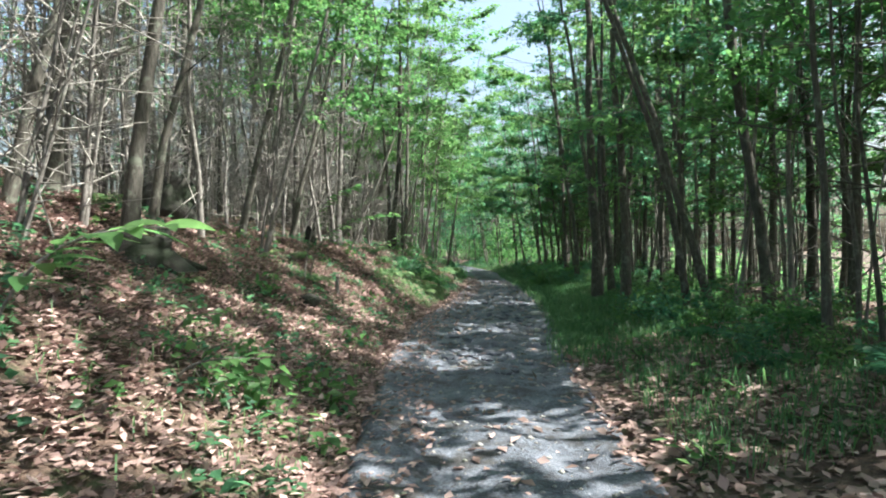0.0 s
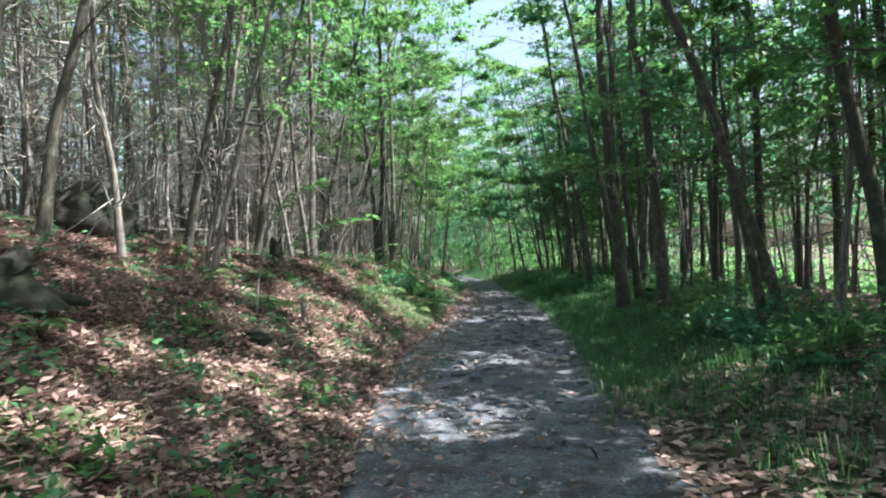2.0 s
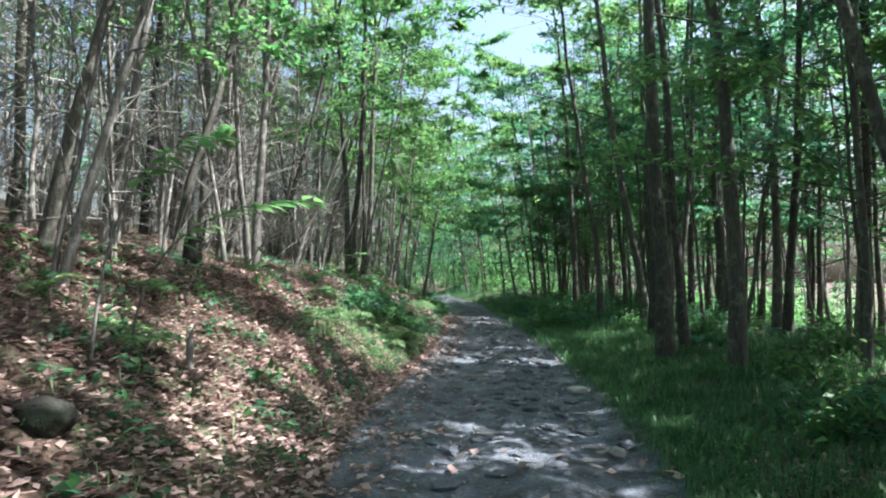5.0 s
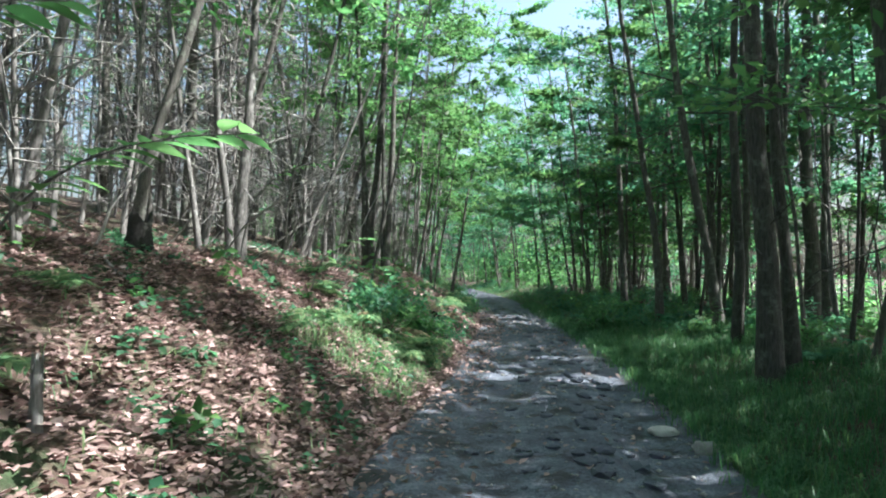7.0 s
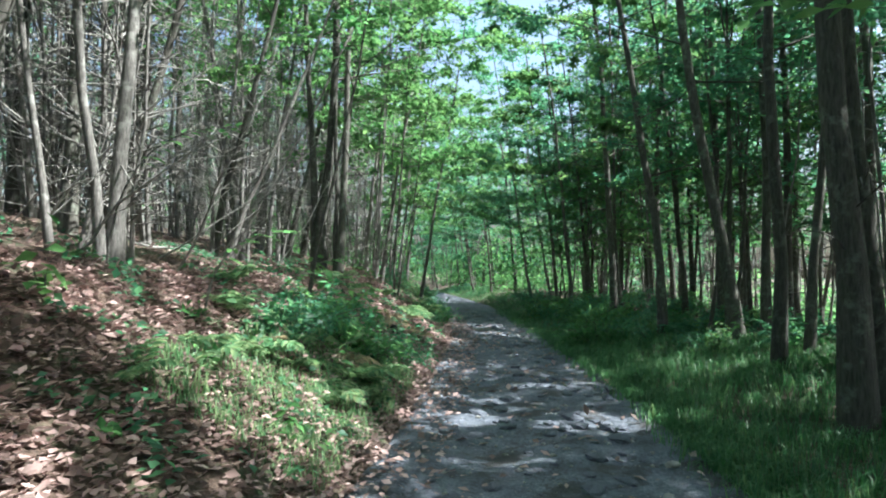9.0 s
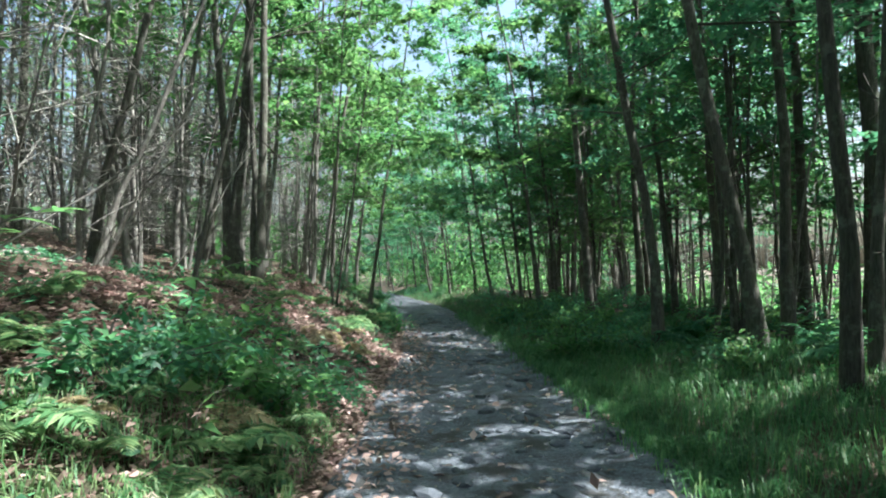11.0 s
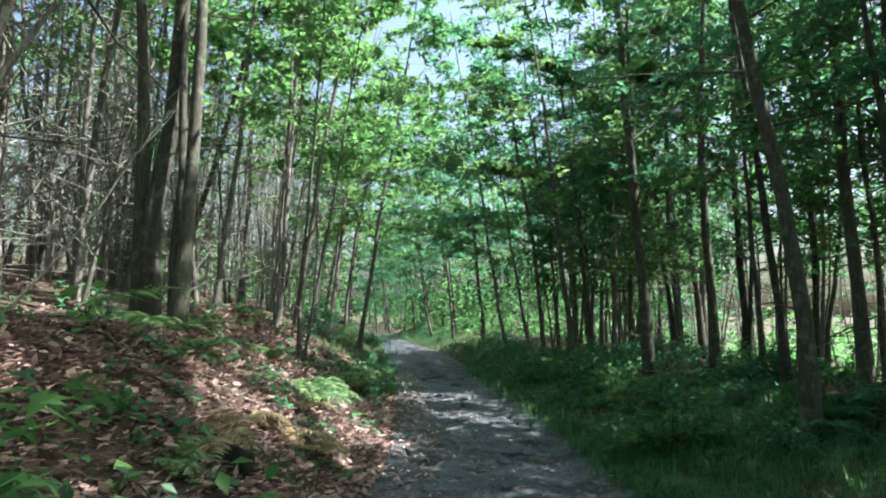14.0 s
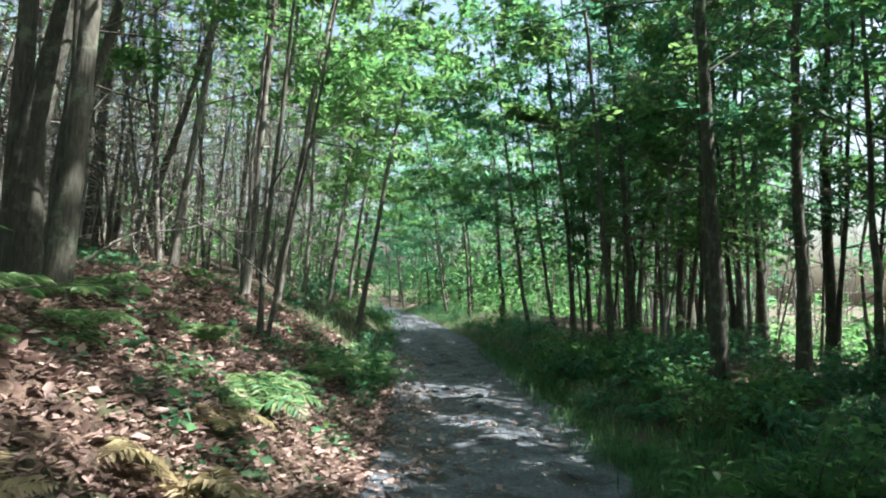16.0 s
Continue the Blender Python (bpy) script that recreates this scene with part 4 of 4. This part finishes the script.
def fallen(name, x0, y0, x1, y1, r, mat, label, lift=0.03, crook=0.06, seed=1):
    """A dead branch lying along the ground, with side twigs."""
    rng = np.random.default_rng(seed)
    t = np.linspace(0, 1, 12)
    xs, ys_ = x0 + (x1 - x0) * t + rng.normal(0, crook, 12) * 0.6, y0 + (y1 - y0) * t + rng.normal(0, crook, 12)
    p = np.stack([xs, ys_, height(xs, ys_) + lift], 1)
    root = new(name)
    part("stem", mesh_np("stem", *tube(p, np.linspace(r, r * 0.35, 12), 7), mat, True), root)
    for k in range(5):
        a = p[rng.integers(2, 11)]
        tw = limb_points(rng, a, rng.uniform(0, 6.28), rng.uniform(0, 0.6), rng.uniform(0.2, 0.6), 4, 0.25)
        part("twig", mesh_np("twig", *tube(tw, np.linspace(r * 0.35, 0.002, 4), 4), mat, True), root)
    return tagged(root, label, "branch")


fallen("fallen_branch", -2.6, 23.3, -0.1, 22.6, 0.022, M_BARK_DARK, "long dark fallen branch lying across the bank", seed=4)
fallen("fallen_branch", -4.2, 21.5, -2.2, 24.0, 0.03, M_DEADWOOD, "bleached fallen branch in the leaves", seed=5)
fallen("fallen_branch", -4.8, 16.4, -2.7, 14.6, 0.03, M_BARK_GREY, "grey fallen branch under the thicket", seed=6)
fallen("fallen_branch", 3.9, 12.4, 5.6, 13.5, 0.03, M_BARK_DARK, "dark fallen branch beside the verge", seed=7)


def dead_limb(x, y, z, yaw, rise, length, r, seed, label):
    """A bare broken limb caught among the stems."""
    rng = np.random.default_rng(seed)
    root = new("dead_branch")
    root.matrix_basis = pose(x, y, z)
    p = limb_points(rng, (0, 0, 0), yaw, rise, length, 9, 0.16)
    part("stem", mesh_np("stem", *tube(p, np.linspace(r, r * 0.3, 9), 6), M_DEADWOOD, True), root)
    for k in range(9):
        tw = limb_points(rng, along(p, rng.uniform(0.2, 0.95)), yaw + rng.uniform(-1.3, 1.3), rise + rng.uniform(-0.6, 0.8), rng.uniform(0.2, 0.9), 4, 0.2)
        part("twig", mesh_np("twig", *tube(tw, np.linspace(r * 0.4, 0.002, 4), 4), M_DEADWOOD, True), root)
    return tagged(root, label, "branch")


for i, (x, y, yaw, rise, ln) in enumerate([(-3.4, 14.8, 0.5, 0.75, 3.2), (-3.0, 17.3, 0.2, 0.5, 2.6), (-2.8, 19.4, 0.4, 0.9, 3.4), (-3.4, 20.2, 0.1, 0.9, 3.6), (-2.6, 23.5, 0.2, 1.0, 3.4), (-3.9, 24.5, -0.1, 0.6, 3.0), (-4.2, 18.6, 0.3, 1.0, 4.0), (-4.4, 10.5, 0.6, 0.9, 3.0), (-2.2, 26.6, 0.3, 0.8, 2.6), (-5.2, 15.8, 0.4, 0.7, 3.4)]):
    dead_limb(x, y, spot(x, y) - 0.05, yaw, rise, ln * 0.8, 0.017, 60 + i, "bleached dead branch leaning among the stems")


def sprig(name, foot, tip, seed, count, size, label, sag=0.12, mat=None):
    """A leafy side shoot of a young tree: a rooted stem, an arching shoot and large leaves."""
    rng = np.random.default_rng(seed)
    root = new(name)
    foot = np.array([foot[0], foot[1], spot(foot[0], foot[1]) - 0.05])
    tip = np.array(tip)
    t = np.linspace(0, 1, 10)[:, None]
    knee = foot + np.array([0.05, 0, (tip[2] - foot[2]) * 1.05])
    p = (1 - t) ** 2 * foot + 2 * t * (1 - t) * knee + t ** 2 * tip
    part("stem", mesh_np("stem", *tube(p, np.linspace(0.014, 0.003, 10), 6), M_BARK_GREY, True), root)
    for k in range(count):
        u = 0.45 + 0.55 * (k + rng.random() * 0.5) / count
        a = along(p, min(u, 0.995))
        d = unit(p[-1] - p[-4])
        side = unit(np.cross(d, [0, 0, 1.0])) * (1 if k % 2 else -1)
        way = unit(d * 0.7 + side * rng.uniform(0.5, 1.0) + rng.normal(0, 0.15, 3))
        ln = size * rng.uniform(0.7, 1.15)
        q = np.linspace(0, 1, 7)
        w = ln * 0.19 * np.sin(np.pi * q ** 0.8) + 0.001
        upv = unit(np.array([0, 0, 1.0]) + rng.normal(0, 0.2, 3))
        sd = unit(np.cross(way, upv))
        spine = a + way * (0.03 + ln * q)[:, None] - np.array([0, 0, 1.0]) * (sag * ln * q ** 2 * 2)[:, None]
        v = np.concatenate([spine + sd * w[:, None] + upv * w[:, None] * 0.2, spine, spine - sd * w[:, None] + upv * w[:, None] * 0.2])
        f = []
        for i in range(6):
            for c in (0, 7):
                f += [[c + i, c + i + 1, c + i + 8], [c + i, c + i + 8, c + i + 7]]
        part("leaf", mesh_np("leaf", v, f, mat or M_LEAF, True), root)
    return tagged(root, label, "sapling")


sprig("sapling", (-2.3, 3.2), (-1.25, 2.95, 1.60), 3, 20, 0.25, "young tree shoot with large bright green leaves")
sprig("sapling", (-2.5, 12.1), (-0.85, 11.75, 2.12), 4, 30, 0.23, "young tree with bright green leaves reaching over the bank")
sprig("sapling", (-2.4, 11.2), (-1.45, 11.3, 2.55), 5, 26, 0.24, "young tree with bright leaves above the bank")
sprig("sapling", (-1.9, 23.6), (-1.0, 23.2, 1.75), 6, 16, 0.20, "leafy sapling on the bank in dappled light")
sprig("sapling", (-1.6, 24.2), (-0.6, 24.4, 1.45), 7, 14, 0.18, "leafy sapling leaning from the bank")
sprig("sapling", (-1.7, 17.2), (-0.9, 16.9, 1.85), 8, 16, 0.17, "sapling with pale green leaves on the bank")
sprig("sapling", (-1.5, 18.9), (-0.8, 18.6, 1.5), 9, 14, 0.17, "drooping pale green sapling on the bank")
sprig("sapling", (-2.7, 17.4), (-1.5, 17.5, 2.9), 10, 18, 0.17, "leafy young tree at the edge of the thicket")
sprig("sapling", (-1.9, 4.6), (-1.2, 4.4, 0.75), 11, 12, 0.17, "low green sapling among dead leaves")
sprig("sapling", (-2.2, 5.2), (-1.7, 5.0, 1.0), 12, 12, 0.18, "low sapling with bright leaves on the bank")
sprig("sapling", (4.4, 8.2), (3.6, 8.0, 1.1), 13, 18, 0.16, "dark green sapling beside the track")

# stones and clods bedded in the track, rougher between the wheel ruts
sr = np.random.default_rng(91)
BEDDED = []
for i in range(8):
    bm = bmesh.new()
    bmesh.ops.create_icosphere(bm, subdivisions=1, radius=1)
    for v in bm.verts:
        v.co = Vector((v.co.x * sr.uniform(0.75, 1.2), v.co.y * sr.uniform(0.6, 1.0), v.co.z * sr.uniform(0.28, 0.42)))
    me = bpy.data.meshes.new("stone")
    bm.to_mesh(me)
    bm.free()
    me.materials.append(M_TRACK_STONE)
    BEDDED.append(me)
for i in range(290):
    y = sr.uniform(7.5, 21) if i < 230 else sr.uniform(21, 33)
    u = float(np.clip(sr.normal(0.58, 0.17), 0.08, 0.95))
    x = float(road_left(y)) + u * float(road_right(y) - road_left(y))
    size = 0.03 + 0.11 * sr.random() ** 2.0
    ob = part("stone", BEDDED[i % 8], road)
    ob.matrix_basis = pose(x, y, float(road_height(x, y)) + size * 0.12, sr.uniform(-8, 8), sr.uniform(-8, 8), sr.uniform(0, 360)) @ Matrix.Diagonal((size, size, size, 1))
